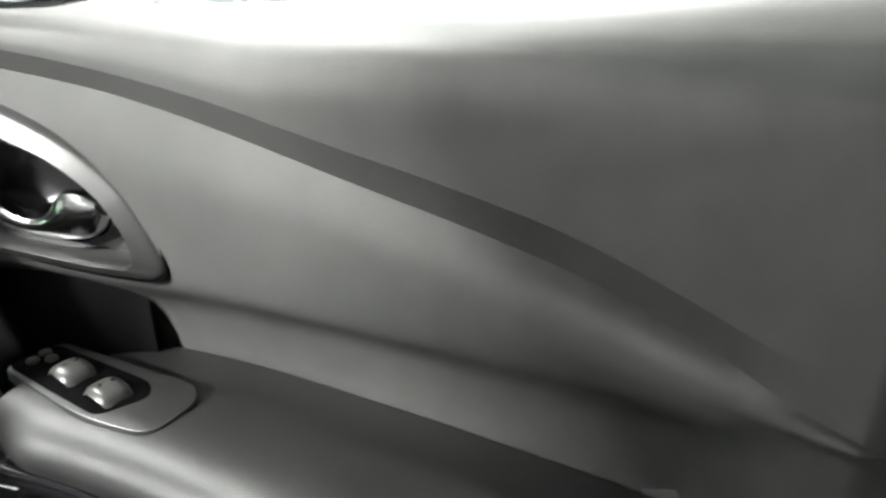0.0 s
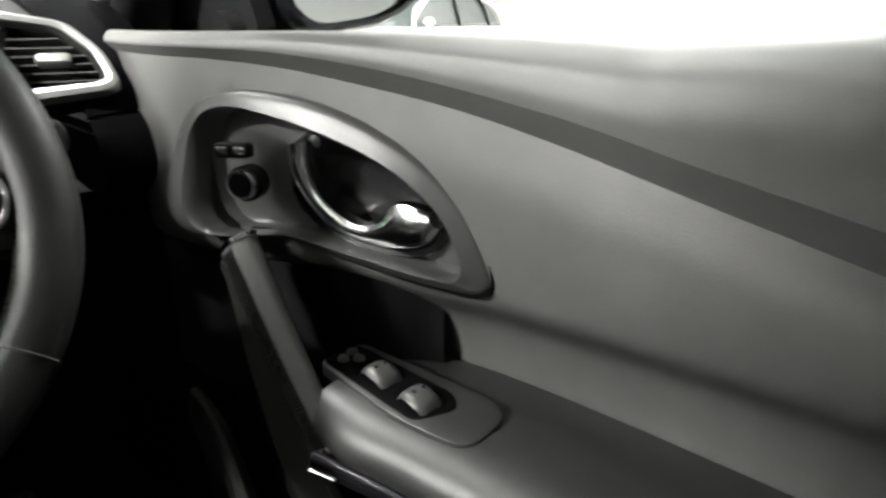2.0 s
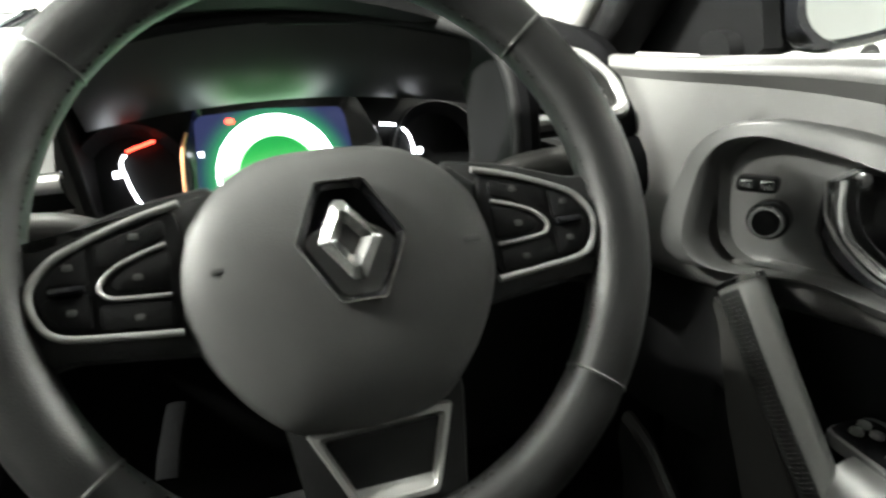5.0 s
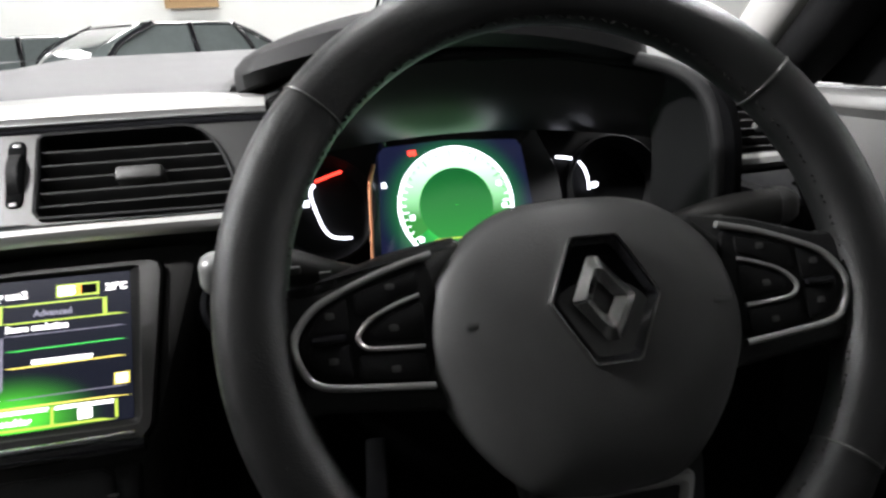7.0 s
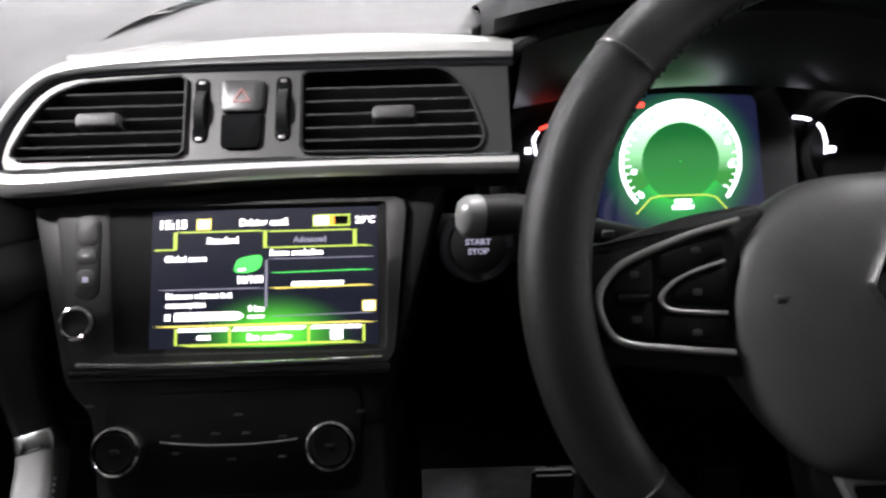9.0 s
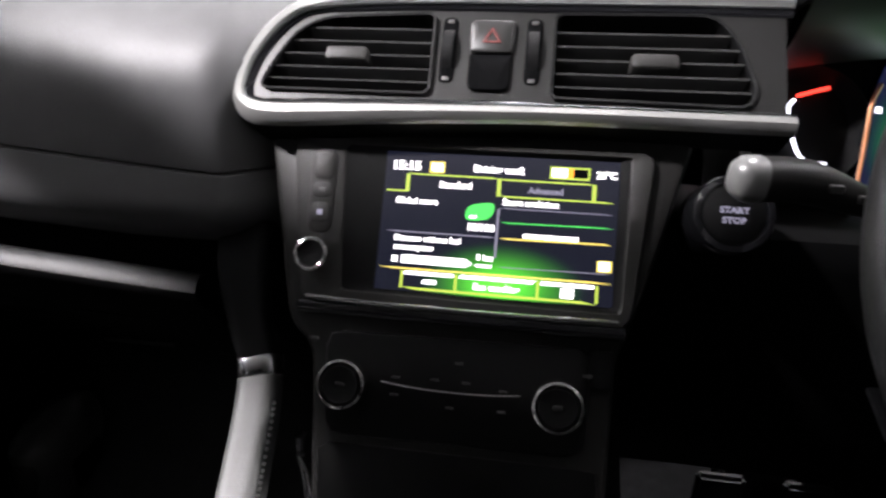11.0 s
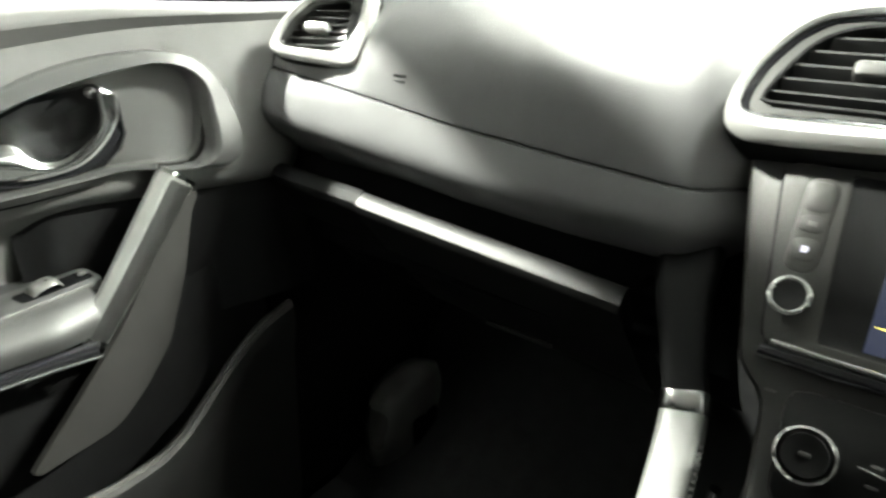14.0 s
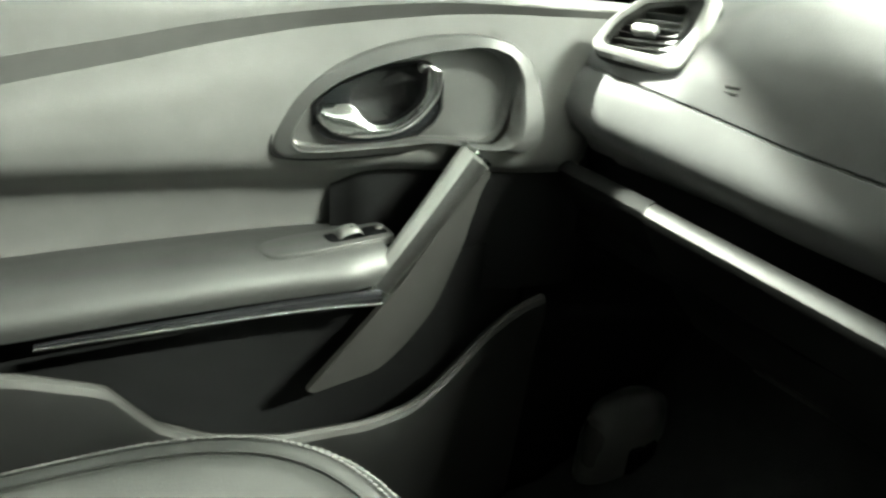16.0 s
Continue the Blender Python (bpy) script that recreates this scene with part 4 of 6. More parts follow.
part("vent_face", bm, VENT_FACE, cv, "grey face between the vents", smooth=False)
hz = part("hazard_button", slab(V, rounded([(-0.0155, 0.001), (0.0145, 0.001), (0.0155, 0.027), (-0.0165, 0.027)], 0.004), -0.004, 0.0045, 0.002), VENT_FACE, cv, "dark grey hazard warning button")
tri3 = [(-0.0006, 0.0200), (-0.0072, 0.0085), (0.006, 0.0085)]
part("red_triangle", rim_ring(V, tri3, inset(np.array(tri3), 0.0022), [(0, 0.0044), (0, 0.0052), (1, 0.0052), (1, 0.0044)], 30), RED_MARK, hz, "red warning triangle")
part("lock_button", slab(V, rounded([(-0.0155, -0.027), (0.0135, -0.027), (0.0145, 0.0), (-0.0155, 0.0)], [0.006, 0.006, 0.001, 0.001]), -0.004, 0.0035, 0.001), DARK, cv, "gloss black lock button")
for cx in (-0.0315, 0.029):
    part("wheel_slot", slab(V, rounded(rect(cx - 0.0055, -0.021, cx + 0.0055, 0.030), 0.005), 0.0, 0.0012, 0.0004), DARK, cv, "dark slot")
    rows = []
    for k in range(25):
        a = radians(-66 + 132 * k / 24)
        r = 0.0225 + (0.0005 if k % 2 else 0)
        rows.append([V @ Vector((cx + q, 0.0045 + r * math.sin(a), -0.0155 + r * math.cos(a))) for q in (-0.0036, -0.003, 0.003, 0.0036)])
    part("thumb_wheel", sheet(rows), HARD, cv, "ribbed black thumb wheel")
    for q in (0.0265, -0.0185):
        part("wheel_mark", slab(V, rect(cx - 0.0022, q - 0.0014, cx + 0.0022, q + 0.0014), 0.001, 0.0016, 0.0001), SWITCH, cv, "pale printed mark")

# side vents
PVO = [(-0.043, -0.021), (-0.034, 0.008), (-0.010, 0.034), (0.040, 0.045), (0.066, 0.044), (0.068, 0.006), (0.060, -0.033), (0.047, -0.037), (-0.034, -0.028)]
PVI = [(-0.029, -0.013), (-0.021, 0.008), (-0.001, 0.026), (0.036, 0.034), (0.040, -0.018), (0.034, -0.021), (-0.024, -0.0165)]
PVA = [(-0.032, -0.015), (-0.024, 0.008), (-0.003, 0.029), (0.054, 0.039), (0.052, 0.001), (0.041, -0.024), (-0.026, -0.0195)]
for s in (1, -1):
    F = frm((-0.589, 0.712, 1.148), (-0.155, 0.475, 0.866), (0.27, -0.82, 0.5))
    sv = thing("side_vent", "", "")
    sv.parent = dash
    P = lambda name, bm, m, label="": part(name, mirrored(bm, -s), m, sv, label)
    sv.location = (0.015, 0.015, 0) if s > 0 else (0, 0, 0)
    oo = rounded(PVO, 0.010)
    ii = rounded(PVA, 0.007)
    P("silver_surround", rim_ring(F, oo, ii, [(0, -0.014), (0.0, -0.002), (0.12, 0.004), (0.5, 0.006), (0.9, 0.004), (1.0, 0.0)], 90), SILVER, "satin silver surround")
    P("inner_rim", rim_ring(F, ii, rounded(PVI, 0.006), [(0, 0.002), (0.2, 0.001), (0.8, -0.002), (1.0, -0.006), (1.0, -0.02)], 90), VENT_FACE, "dark grey inner rim")
    ob = resample(oo, 60)
    P("vent_shell", loft([at(F, inset(ob, 0.001), -0.002), at(F, inset(ob, -0.001), -0.012), at(F, inset(ob, 0.004), -0.030), at(F, inset(ob, 0.012), -0.06)]), HARD, "black shell under the vent")
    P("vent_box", slab(F, inset(resample(rounded(PVI, 0.006), 50), -0.002), -0.03, -0.026, 0.0005), DARK, "dark air duct")
    pp = resample(rounded(PVI, 0.006), 200)
    for y in (-0.0135, -0.006, 0.0015, 0.009, 0.0165, 0.0245):
        near = pp[np.abs(pp[:, 1] - y) < 0.003]
        xa, xb = near[:, 0].min(), near[:, 0].max()
        P("slat", sheet([[F @ Vector((x, y + dy, dz)) for x in np.linspace(xa, xb, 6)] for dy, dz in ((0.0010, -0.008), (0.0003, -0.0066), (-0.0006, -0.007), (-0.0018, -0.017), (-0.0004, -0.0175), (0.0010, -0.008))]), SLAT, "thin black vent slat")
    P("vent_tab", loft([at(F, rounded(rect(0.004 - 0.013 * k, 0.0045 - 0.0042 * k, 0.004 + 0.013 * k, 0.0045 + 0.0042 * k), 0.003), z) for k, z in ((1, -0.012), (1, -0.002), (0.9, 0.0), (0.75, 0.001))], True, True), SILVER, "silver vent tab")
    rows = []
    for k in range(21):
        a = radians(-60 + 120 * k / 20)
        r = 0.0205 + (0.0005 if k % 2 else 0)
        rows.append([F @ Vector((0.0455 + 0.003 * math.sin(a) + q, 0.008 + r * math.sin(a), -0.012 + r * math.cos(a) * 0.7)) for q in (-0.003, -0.0025, 0.0025, 0.003)])
    P("thumb_wheel", sheet(rows), HARD, "ribbed black thumb wheel")

# ---- centre stack ----
stack = thing("centre_stack", "dark grey centre stack with a lit touch screen and climate knobs", "centre stack")
SB = rounded([(-0.173, 0.012), (0.149, 0.012), (0.128, -0.069), (0.108, -0.14), (0.101, -0.155), (0.098, -0.33), (-0.100, -0.33), (-0.117, -0.165), (-0.137, -0.15)], [0.012, 0.012, 0.02, 0.02, 0.02, 0.004, 0.004, 0.02, 0.02])
part("stack_body", slab(S, SB, -0.12, -0.006, 0.008, 120), STACK, stack, "dark grey moulded body")
PO = rounded([(-0.144, -0.012), (0.119, -0.012), (0.107, -0.136), (-0.126, -0.134)], [0.010, 0.010, 0.014, 0.012])
PI = rounded([(-0.104, -0.0155), (0.1025, -0.0155), (0.101, -0.1245), (-0.097, -0.1235)], 0.003)
part("panel_groove", slab(S, inset(resample(PO, 90), -0.0016), -0.010, -0.0052, 0.0002, 90), DARK, stack, "dark groove round the panel")
part("screen_panel", rim_ring(S, PO, PI, [(0, -0.006), (0.0, -0.001), (0.06, 0.0), (0.9, 0.0), (1.0, -0.001), (1.0, -0.003)], 120), STACK, stack, "dark grey screen panel")
SI = rect(-0.073, -0.018, 0.0955, -0.1205)
part("screen_recess", rim_ring(S, PI, SI, [(0, -0.0015), (0.15, -0.0025), (0.85, -0.0045), (1.0, -0.0048)], 120), HARD, stack, "black sloping screen recess")

SCR_GLOW = spot_glow("display_picture", (0.004, 0.005, 0.010), (0.10, 0.85, 0.05), (0.018, -0.112), 0.062, 1.9, 3.0)
scr = thing("touch_screen", "", "")
scr.parent = stack
scr.matrix_local = S
me = bpy.data.meshes.new("display")
me.from_pydata([(-0.073, -0.1205, -0.0045), (0.0955, -0.1205, -0.0045), (0.0955, -0.018, -0.0045), (-0.073, -0.018, -0.0045)], [], [(0, 1, 2, 3)])
link("display", me, SCR_GLOW, scr, "lit dark display with a green glow", smooth=False)
I4 = Matrix.Identity(4)
ZS = -0.0043


def bar(name, x0, y0, x1, y1, m, label="", lift=0.0):
    return part(name, slab(I4, rect(min(x0, x1), min(y0, y1), max(x0, x1), max(y0, y1)), ZS - 0.0001, ZS + 0.0002 + lift, 0.00005, 24), m, scr, label, smooth=False)


def line(name, x0, y0, x1, y1, w, m):
    d = Vector((x1 - x0, y1 - y0)).normalized() * w / 2
    q = [(x0 - d.y, y0 + d.x), (x0 + d.y, y0 - d.x), (x1 + d.y, y1 - d.x), (x1 - d.y, y1 + d.x)]
    return part(name, slab(I4, q, ZS - 0.0001, ZS + 0.0003, 0.00005, 24), m, scr, smooth=False)


T = lambda x, y, text, size, m=GLOW_WHITE, al="LEFT", sq=1.0: words("screen_text", I4, x, y, text, size, m, scr, ZS + 0.0004, al, sq)
T(-0.0685, -0.0315, "15:15", 0.0090, GLOW_WHITE, "LEFT", 1.1)
bar("status_icon", -0.040, -0.033, -0.029, -0.0245, GLOW_YELLOW)
bar("status_icon_inner", -0.0385, -0.0315, -0.0305, -0.026, GLOW_WHITE, lift=0.0002)
T(0.0105, -0.0305, "Driving eco2", 0.0070, GLOW_WHITE, "CENTER")
bar("battery_frame", 0.047, -0.0325, 0.075, -0.0235, GLOW_LIME)
bar("battery_dark", 0.0615, -0.0312, 0.0735, -0.0248, DARK, lift=0.0002)
bar("battery_white", 0.0485, -0.0312, 0.0590, -0.0248, GLOW_WHITE, lift=0.0002)
bar("battery_red", 0.0595, -0.0312, 0.0635, -0.0248, GLOW_ORANGE, lift=0.0003)
T(0.0935, -0.0305, "20\u00b0C", 0.0068, GLOW_WHITE, "RIGHT")
for a in ((-0.071, -0.0475, -0.0555, -0.0475), (-0.0555, -0.0475, -0.0555, -0.0345), (-0.0555, -0.0345, 0.0115, -0.0345), (0.0115, -0.0345, 0.0115, -0.0475), (0.0115, -0.0475, 0.0925, -0.0475), (0.0115, -0.0352, 0.0785, -0.0352), (0.0785, -0.0352, 0.0785, -0.0475)):
    line("tab_edge", *a, 0.0026 if a[0] == a[2] else 0.0011, GLOW_LIME)
T(-0.020, -0.0435, "Standard", 0.0066, GLOW_WHITE, "CENTER")
T(0.045, -0.0440, "Advanced", 0.0062, GLOW_GREY, "CENTER")
T(-0.063, -0.0565, "Global score", 0.0060)
T(0.015, -0.0535, "Score evolution", 0.0062)
leaf = [(-0.012, -0.0655), (-0.010, -0.0560), (-0.002, -0.0535), (0.009, -0.0525), (0.0095, -0.059), (0.006, -0.0645), (-0.004, -0.0665)]
part("leaf_icon", slab(I4, rounded(leaf, 0.004), ZS - 0.0001, ZS + 0.0003, 0.00005), GLOW_GREEN, scr, smooth=False)
bar("leaf_spark", -0.008, -0.0645, -0.003, -0.0628, GLOW_WHITE, lift=0.0003)
T(0.0105, -0.0735, "10/100", 0.0072, GLOW_WHITE, "RIGHT")
line("grey_rule", 0.0135, -0.056, 0.0925, -0.056, 0.0006, GLOW_GREY)
line("grey_rule", 0.0125, -0.056, 0.0125, -0.093, 0.0016, GLOW_GREY)
line("green_rule", 0.0145, -0.0665, 0.0925, -0.0655, 0.0008, GLOW_GREEN)
line("yellow_rule", 0.0145, -0.078, 0.0925, -0.077, 0.0010, GLOW_YELLOW)
line("grey_rule", 0.0145, -0.0985, 0.0925, -0.0975, 0.0006, GLOW_GREY)
line("grey_rule", -0.068, -0.0775, 0.0125, -0.0775, 0.0008, GLOW_GREY)
bar("unread_text", 0.031, -0.0765, 0.070, -0.0735, GLOW_WHITE, "white bar of unreadable text")
T(-0.0615, -0.0840, "Distance without fuel", 0.0056)
T(-0.0615, -0.0905, "consumption", 0.0056)
part("progress_bar", slab(I4, [(-0.055, -0.1005), (-0.008, -0.1005), (-0.003, -0.0978), (-0.008, -0.0945), (-0.055, -0.0945)], ZS - 0.0001, ZS + 0.0003, 0.00005), GLOW_WHITE, scr, smooth=False)
bar("progress_icon", -0.062, -0.1, -0.058, -0.0955, GLOW_WHITE)
T(-0.0005, -0.0945, "0 km", 0.0058)
bar("unread_text", -0.001, -0.0995, 0.011, -0.0975, GLOW_WHITE, "white bar of unreadable text")
bar("info_icon", 0.0835, -0.0965, 0.0935, -0.0885, GLOW_YELLOW)
bar("info_icon_inner", 0.085, -0.0955, 0.092, -0.0895, GLOW_WHITE, lift=0.0002)
line("yellow_rule", -0.0715, -0.1045, 0.0945, -0.1040, 0.0011, GLOW_YELLOW)
for a in ((-0.0535, -0.1185, 0.0845, -0.1185), (-0.0535, -0.1060, -0.0535, -0.1185), (0.0845, -0.1060, 0.0845, -0.1185), (-0.0140, -0.1060, -0.0140, -0.1185), (0.0440, -0.1060, 0.0440, -0.1185)):
    line("button_edge", *a, 0.0018, GLOW_LIME)
for xa, xb in ((-0.0522, -0.0155), (-0.0125, 0.0425), (0.0455, 0.0830)):
    bar("button_shine", xa, -0.1085, xb, -0.1060, GLOW_WHITE)
bar("back_arrow", -0.038, -0.1145, -0.028, -0.1115, GLOW_WHITE)
T(0.015, -0.1155, "Eco coaching", 0.0062, GLOW_WHITE, "CENTER")
bar("page_icon", 0.0600, -0.1165, 0.0690, -0.1095, GLOW_WHITE)

# strip, volume column, knobs
part("chrome_strip", tube([S @ Vector((x, -0.1300 - 0.002 * (1 - ((x + 0.01) / 0.11) ** 2), 0.0045)) for x in np.linspace(-0.120, 0.099, 30)], [(a, b) for a, b in blob(0.0034, 0.0040, 12)], up=(0, -0.86, 0.51)), CHROME, stack, "thin chrome strip under the screen")
part("ledge", tube([S @ Vector((x, -0.1375, 0.001)) for x in np.linspace(-0.126, 0.104, 20)], blob(0.010, 0.008, 14), up=(0, -0.86, 0.51)), GLOSS, stack, "gloss black ledge")
part("volume_column", slab(S, rounded(rect(-0.1275, -0.0835, -0.1085, -0.0205), 0.009), -0.005, 0.0012, 0.0012), STACK, stack, "grey button column")
for y, h in ((-0.0335, 0.010), (-0.0515, 0.0055), (-0.0685, 0.0075)):
    b = part("side_button", slab(S, rounded(rect(-0.1258, y - h, -0.1102, y + h), 0.006), -0.001, 0.0020, 0.0006), STACK, stack, "small dark button")
part("button_mark", slab(S, rect(-0.1200, -0.0705, -0.1160, -0.0665), 0.002, 0.0028, 0.0001), GLOW_GREY, stack, "small lit mark")
part("button_mark", slab(S, rect(-0.1205, -0.0530, -0.1155, -0.0500), 0.002, 0.0024, 0.0001), SWITCH, stack, "pale printed mark")
vk = part("volume_knob", turned(S, -0.1175, -0.1005, [(0.0105, 0.002), (0.0105, 0.012), (0.0095, 0.0135), (0.002, 0.0125)], 40), HARD, stack, "black volume knob")
part("knob_ring", loft([at(S, circle(-0.1175, -0.1005, r, 40), z) for r, z in ((0.0128, 0.002), (0.0130, 0.009), (0.0124, 0.0130), (0.0106, 0.0140), (0.0086, 0.0128))]), KNOB_CHROME, vk, "chrome knob ring")
part("climate_panel", slab(S, rounded([(-0.104, -0.153), (0.084, -0.150), (0.082, -0.222), (-0.098, -0.226)], 0.012), -0.010, -0.0015, 0.0015), PANEL, stack, "black climate panel")
for cx in (-0.085, 0.063):
    kb = part("climate_knob", turned(S, cx, -0.189, [(0.0140, 0.002), (0.0140, 0.014), (0.0125, 0.0165), (0.003, 0.0155)], 44), PANEL, stack, "black climate knob")
    part("knob_ring", loft([at(S, circle(cx, -0.189, r, 44), z) for r, z in ((0.0180, 0.002), (0.0182, 0.006), (0.0176, 0.0125), (0.0168, 0.0155), (0.0152, 0.0165), (0.0142, 0.0150))]), KNOB_CHROME, kb, "chrome knob ring")
    part("knob_mark", slab(S, rounded(rect(cx - 0.0035, -0.1905, cx + 0.0030, -0.1875), 0.0012), 0.015, 0.0162, 0.0002), GRIP, kb, "printed mark")
part("climate_line", tube([S @ Vector((x, -0.188 - 0.003 * (1 - ((x + 0.01) / 0.05) ** 2) + 0.003, 0.0035)) for x in np.linspace(-0.059, 0.038, 20)], blob(0.0018, 0.0022, 8), up=(0, -0.86, 0.51)), CHROME, stack, "thin chrome line between the knobs")
for x, y in ((-0.050, -0.182), (-0.022, -0.181), (0.0, -0.181), (0.026, -0.184), (-0.050, -0.194), (-0.010, -0.199), (0.026, -0.198), (0.082, -0.168), (-0.113, -0.160), (-0.006, -0.168)):
    part("climate_mark", slab(S, rect(x - 0.003, y - 0.0009, x + 0.003, y + 0.0009), -0.003, -0.0012, 0.0001), SWITCH, stack, "small printed mark that cannot be read")
part("lower_fascia", slab(S, rounded([(-0.103, -0.232), (0.093, -0.230), (0.091, -0.325), (-0.094, -0.325)], 0.006), -0.008, -0.0045, 0.0006), PANEL, stack, "black lower face")
part("side_key", slab(S, rounded(rect(0.083, -0.176, 0.099, -0.150), 0.003), -0.010, -0.003, 0.0008), HARD, stack, "black side key")

# start button
SBT = frm((0.170, 0.704, 1.056), (0, 0.5, 0.86), (0, -0.86, 0.5))
sb = thing("start_button", "round black start button with lit letters in a dark ring", "start button")
part("button_ring", turned(SBT, 0, 0, [(0.028, -0.05), (0.028, -0.002), (0.026, 0.003), (0.022, 0.003), (0.021, 0.0)], 44), GLOSS, sb, "gloss black ring")
part("button_face", turned(SBT, 0, 0, [(0.0205, -0.004), (0.0205, 0.001), (0.019, 0.002)], 40), HARD, sb, "black button face")
words("button_text", SBT, 0, 0.0005, "START", 0.0058, GLOW_GREY, sb, 0.0022, "CENTER", 1.1)
words("button_text", SBT, 0, -0.0065, "STOP", 0.0058, GLOW_GREY, sb, 0.0022, "CENTER", 1.1)

# ---- instruments ----
ip = thing("instrument_cluster", "lit instrument cluster with a green rev counter under a dark hood", "instrument cluster")
part("back_plate", slab(K, rounded(rect(-0.165, -0.085, 0.245, 0.10), 0.02), -0.02, -0.006, 0.002), HOUSING, ip, "dark back plate")
open_loop = [(0.205, 0.775, 1.02), (0.197, 0.772, 1.10), (0.193, 0.772, 1.155), (0.202, 0.775, 1.186), (0.25, 0.772, 1.205), (0.32, 0.765, 1.214), (0.42, 0.76, 1.214), (0.485, 0.750, 1.206), (0.520, 0.722, 1.190), (0.533, 0.705, 1.155), (0.534, 0.698, 1.09), (0.528, 0.705, 1.02)]
ol = spline(open_loop, 70)
cen = np.array([0.372, 0.0, 1.09])
loops = []
for k, dy in ((1.04, -0.002), (1.02, -0.006), (1.0, -0.002), (0.985, 0.02), (0.955, 0.045), (0.92, 0.065), (0.90, 0.072)):
    loops.append([Vector((cen[0] + (p[0] - cen[0]) * k, p[1] + dy, cen[2] + (p[2] - cen[2]) * k)) for p in ol])
part("housing_rim", tube(ol, blob(0.012, 0.012, 14), up=(0, -1, 0)), HOOD, ip, "rounded black rim of the housing")
part("cluster_housing", sheet(loops), HOUSING, ip, "deep black housing")
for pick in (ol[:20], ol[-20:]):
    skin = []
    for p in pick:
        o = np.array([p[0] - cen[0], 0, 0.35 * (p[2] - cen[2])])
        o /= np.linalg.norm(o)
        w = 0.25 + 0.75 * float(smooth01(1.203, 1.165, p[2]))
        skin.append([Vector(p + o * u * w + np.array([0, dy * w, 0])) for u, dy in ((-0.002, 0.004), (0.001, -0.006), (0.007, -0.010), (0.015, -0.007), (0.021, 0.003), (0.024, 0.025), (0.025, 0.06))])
    # the right side is black to paint in the hood's shade
    part("cluster_shell", sheet(skin), STACK if pick[0][0] < 0.3 else DARK, ip, "rounded dark grey cluster shell, its right side blackened for shade")
# raised hood round the middle display
HO = rounded([(-0.076, -0.075), (-0.070, 0.02), (-0.054, 0.071), (0.009, 0.079), (0.076, 0.069), (0.098, 0.02), (0.104, -0.075)], 0.012)
HI = rounded([(-0.068, -0.070), (-0.060, 0.053), (0.0, 0.056), (0.068, 0.052), (0.080, -0.070)], 0.004)
part("display_hood", rim_ring(K, HO, HI, [(0, 0.0), (0.0, 0.008), (0.06, 0.010), (0.12, 0.009), (0.5, 0.004), (1.0, 0.0)], 100), COWL, ip, "smooth black frame round the display")
part("hood_edge", tube([K @ Vector((p[0], p[1], 0.0195)) for p in spline([(-0.0765, -0.06), (-0.0735, -0.02), (-0.071, 0.02), (-0.066, 0.036)], 16)], blob(0.003, 0.003, 10)), COPPER, ip, "thin copper edge")
disp = thing("rev_counter", "", "")
disp.parent = ip
disp.matrix_local = K
DISP = spot_glow("instrument_picture", (0.003, 0.004, 0.013), (0.012, 0.60, 0.05), (0.004, -0.004), 0.072, 1.0, 4.5)
me = bpy.data.meshes.new("display")
hi = resample(HI, 60)
me.from_pydata([(p[0], p[1], 0.0) for p in hi], [], [tuple(range(60))])
link("display", me, DISP, disp, "dark blue display with a green glow", smooth=False)
C0 = (0.004, -0.002)


def arc(r0, r1, a0, a1, n=60):
    a = np.radians(np.linspace(a0, a1, n))
    return [(C0[0] + r1 * math.cos(t), C0[1] + r1 * math.sin(t)) for t in a] + [(C0[0] + r0 * math.cos(t), C0[1] + r0 * math.sin(t)) for t in a[::-1]]


def flat(name, poly, m, z, parent=disp, label=""):
    me = bpy.data.meshes.new(name)
    p = np.array(poly)
    n = len(p) // 2
    me.from_pydata([(q[0], q[1], z) for q in p], [], [(k, k + 1, 2 * n - 2 - k, 2 * n - 1 - k) for k in range(n - 1)])
    return link(name, me, m, parent, label, smooth=False)


def fade(name, a, b, axis_from, axis_to, strength):
    """A lit band that runs from one colour to the other with height."""
    m = glow(name, b, strength)
    nt = m.node_tree
    tc, sep, mr, mix = nt.nodes.new("ShaderNodeTexCoord"), nt.nodes.new("ShaderNodeSeparateXYZ"), nt.nodes.new("ShaderNodeMapRange"), nt.nodes.new("ShaderNodeMix")
    mix.data_type = "RGBA"
    mix.inputs["A"].default_value, mix.inputs["B"].default_value = (*a, 1), (*b, 1)
    mr.inputs["From Min"].default_value, mr.inputs["From Max"].default_value = axis_from, axis_to
    nt.links.new(tc.outputs["Object"], sep.inputs[0])
    nt.links.new(sep.outputs["Y"], mr.inputs["Value"])
    nt.links.new(mr.outputs[0], mix.inputs["Factor"])
    nt.links.new(mix.outputs["Result"], nt.nodes["Principled BSDF"].inputs["Emission Color"])
    return m


BAND = fade("rev_band", (0.01, 0.12, 0.015), (0.5, 1.0, 0.58), -0.012, 0.046, 3.6)
DISC = fade("rev_disc", (0.008, 0.30, 0.035), (0.006, 0.13, 0.03), -0.03, 0.03, 1.5)
flat("green_disc", arc(0.0004, 0.033, -180, 180, 64), DISC, 0.0016, label="green middle of the dial")
flat("rev_band", arc(0.033, 0.0485, -30, 215), BAND, 0.0012, label="white and green lit band")
flat("rev_ring", arc(0.0490, 0.0520, -38, 222), GLOW_COOL, 0.0018, label="white lit outer ring")
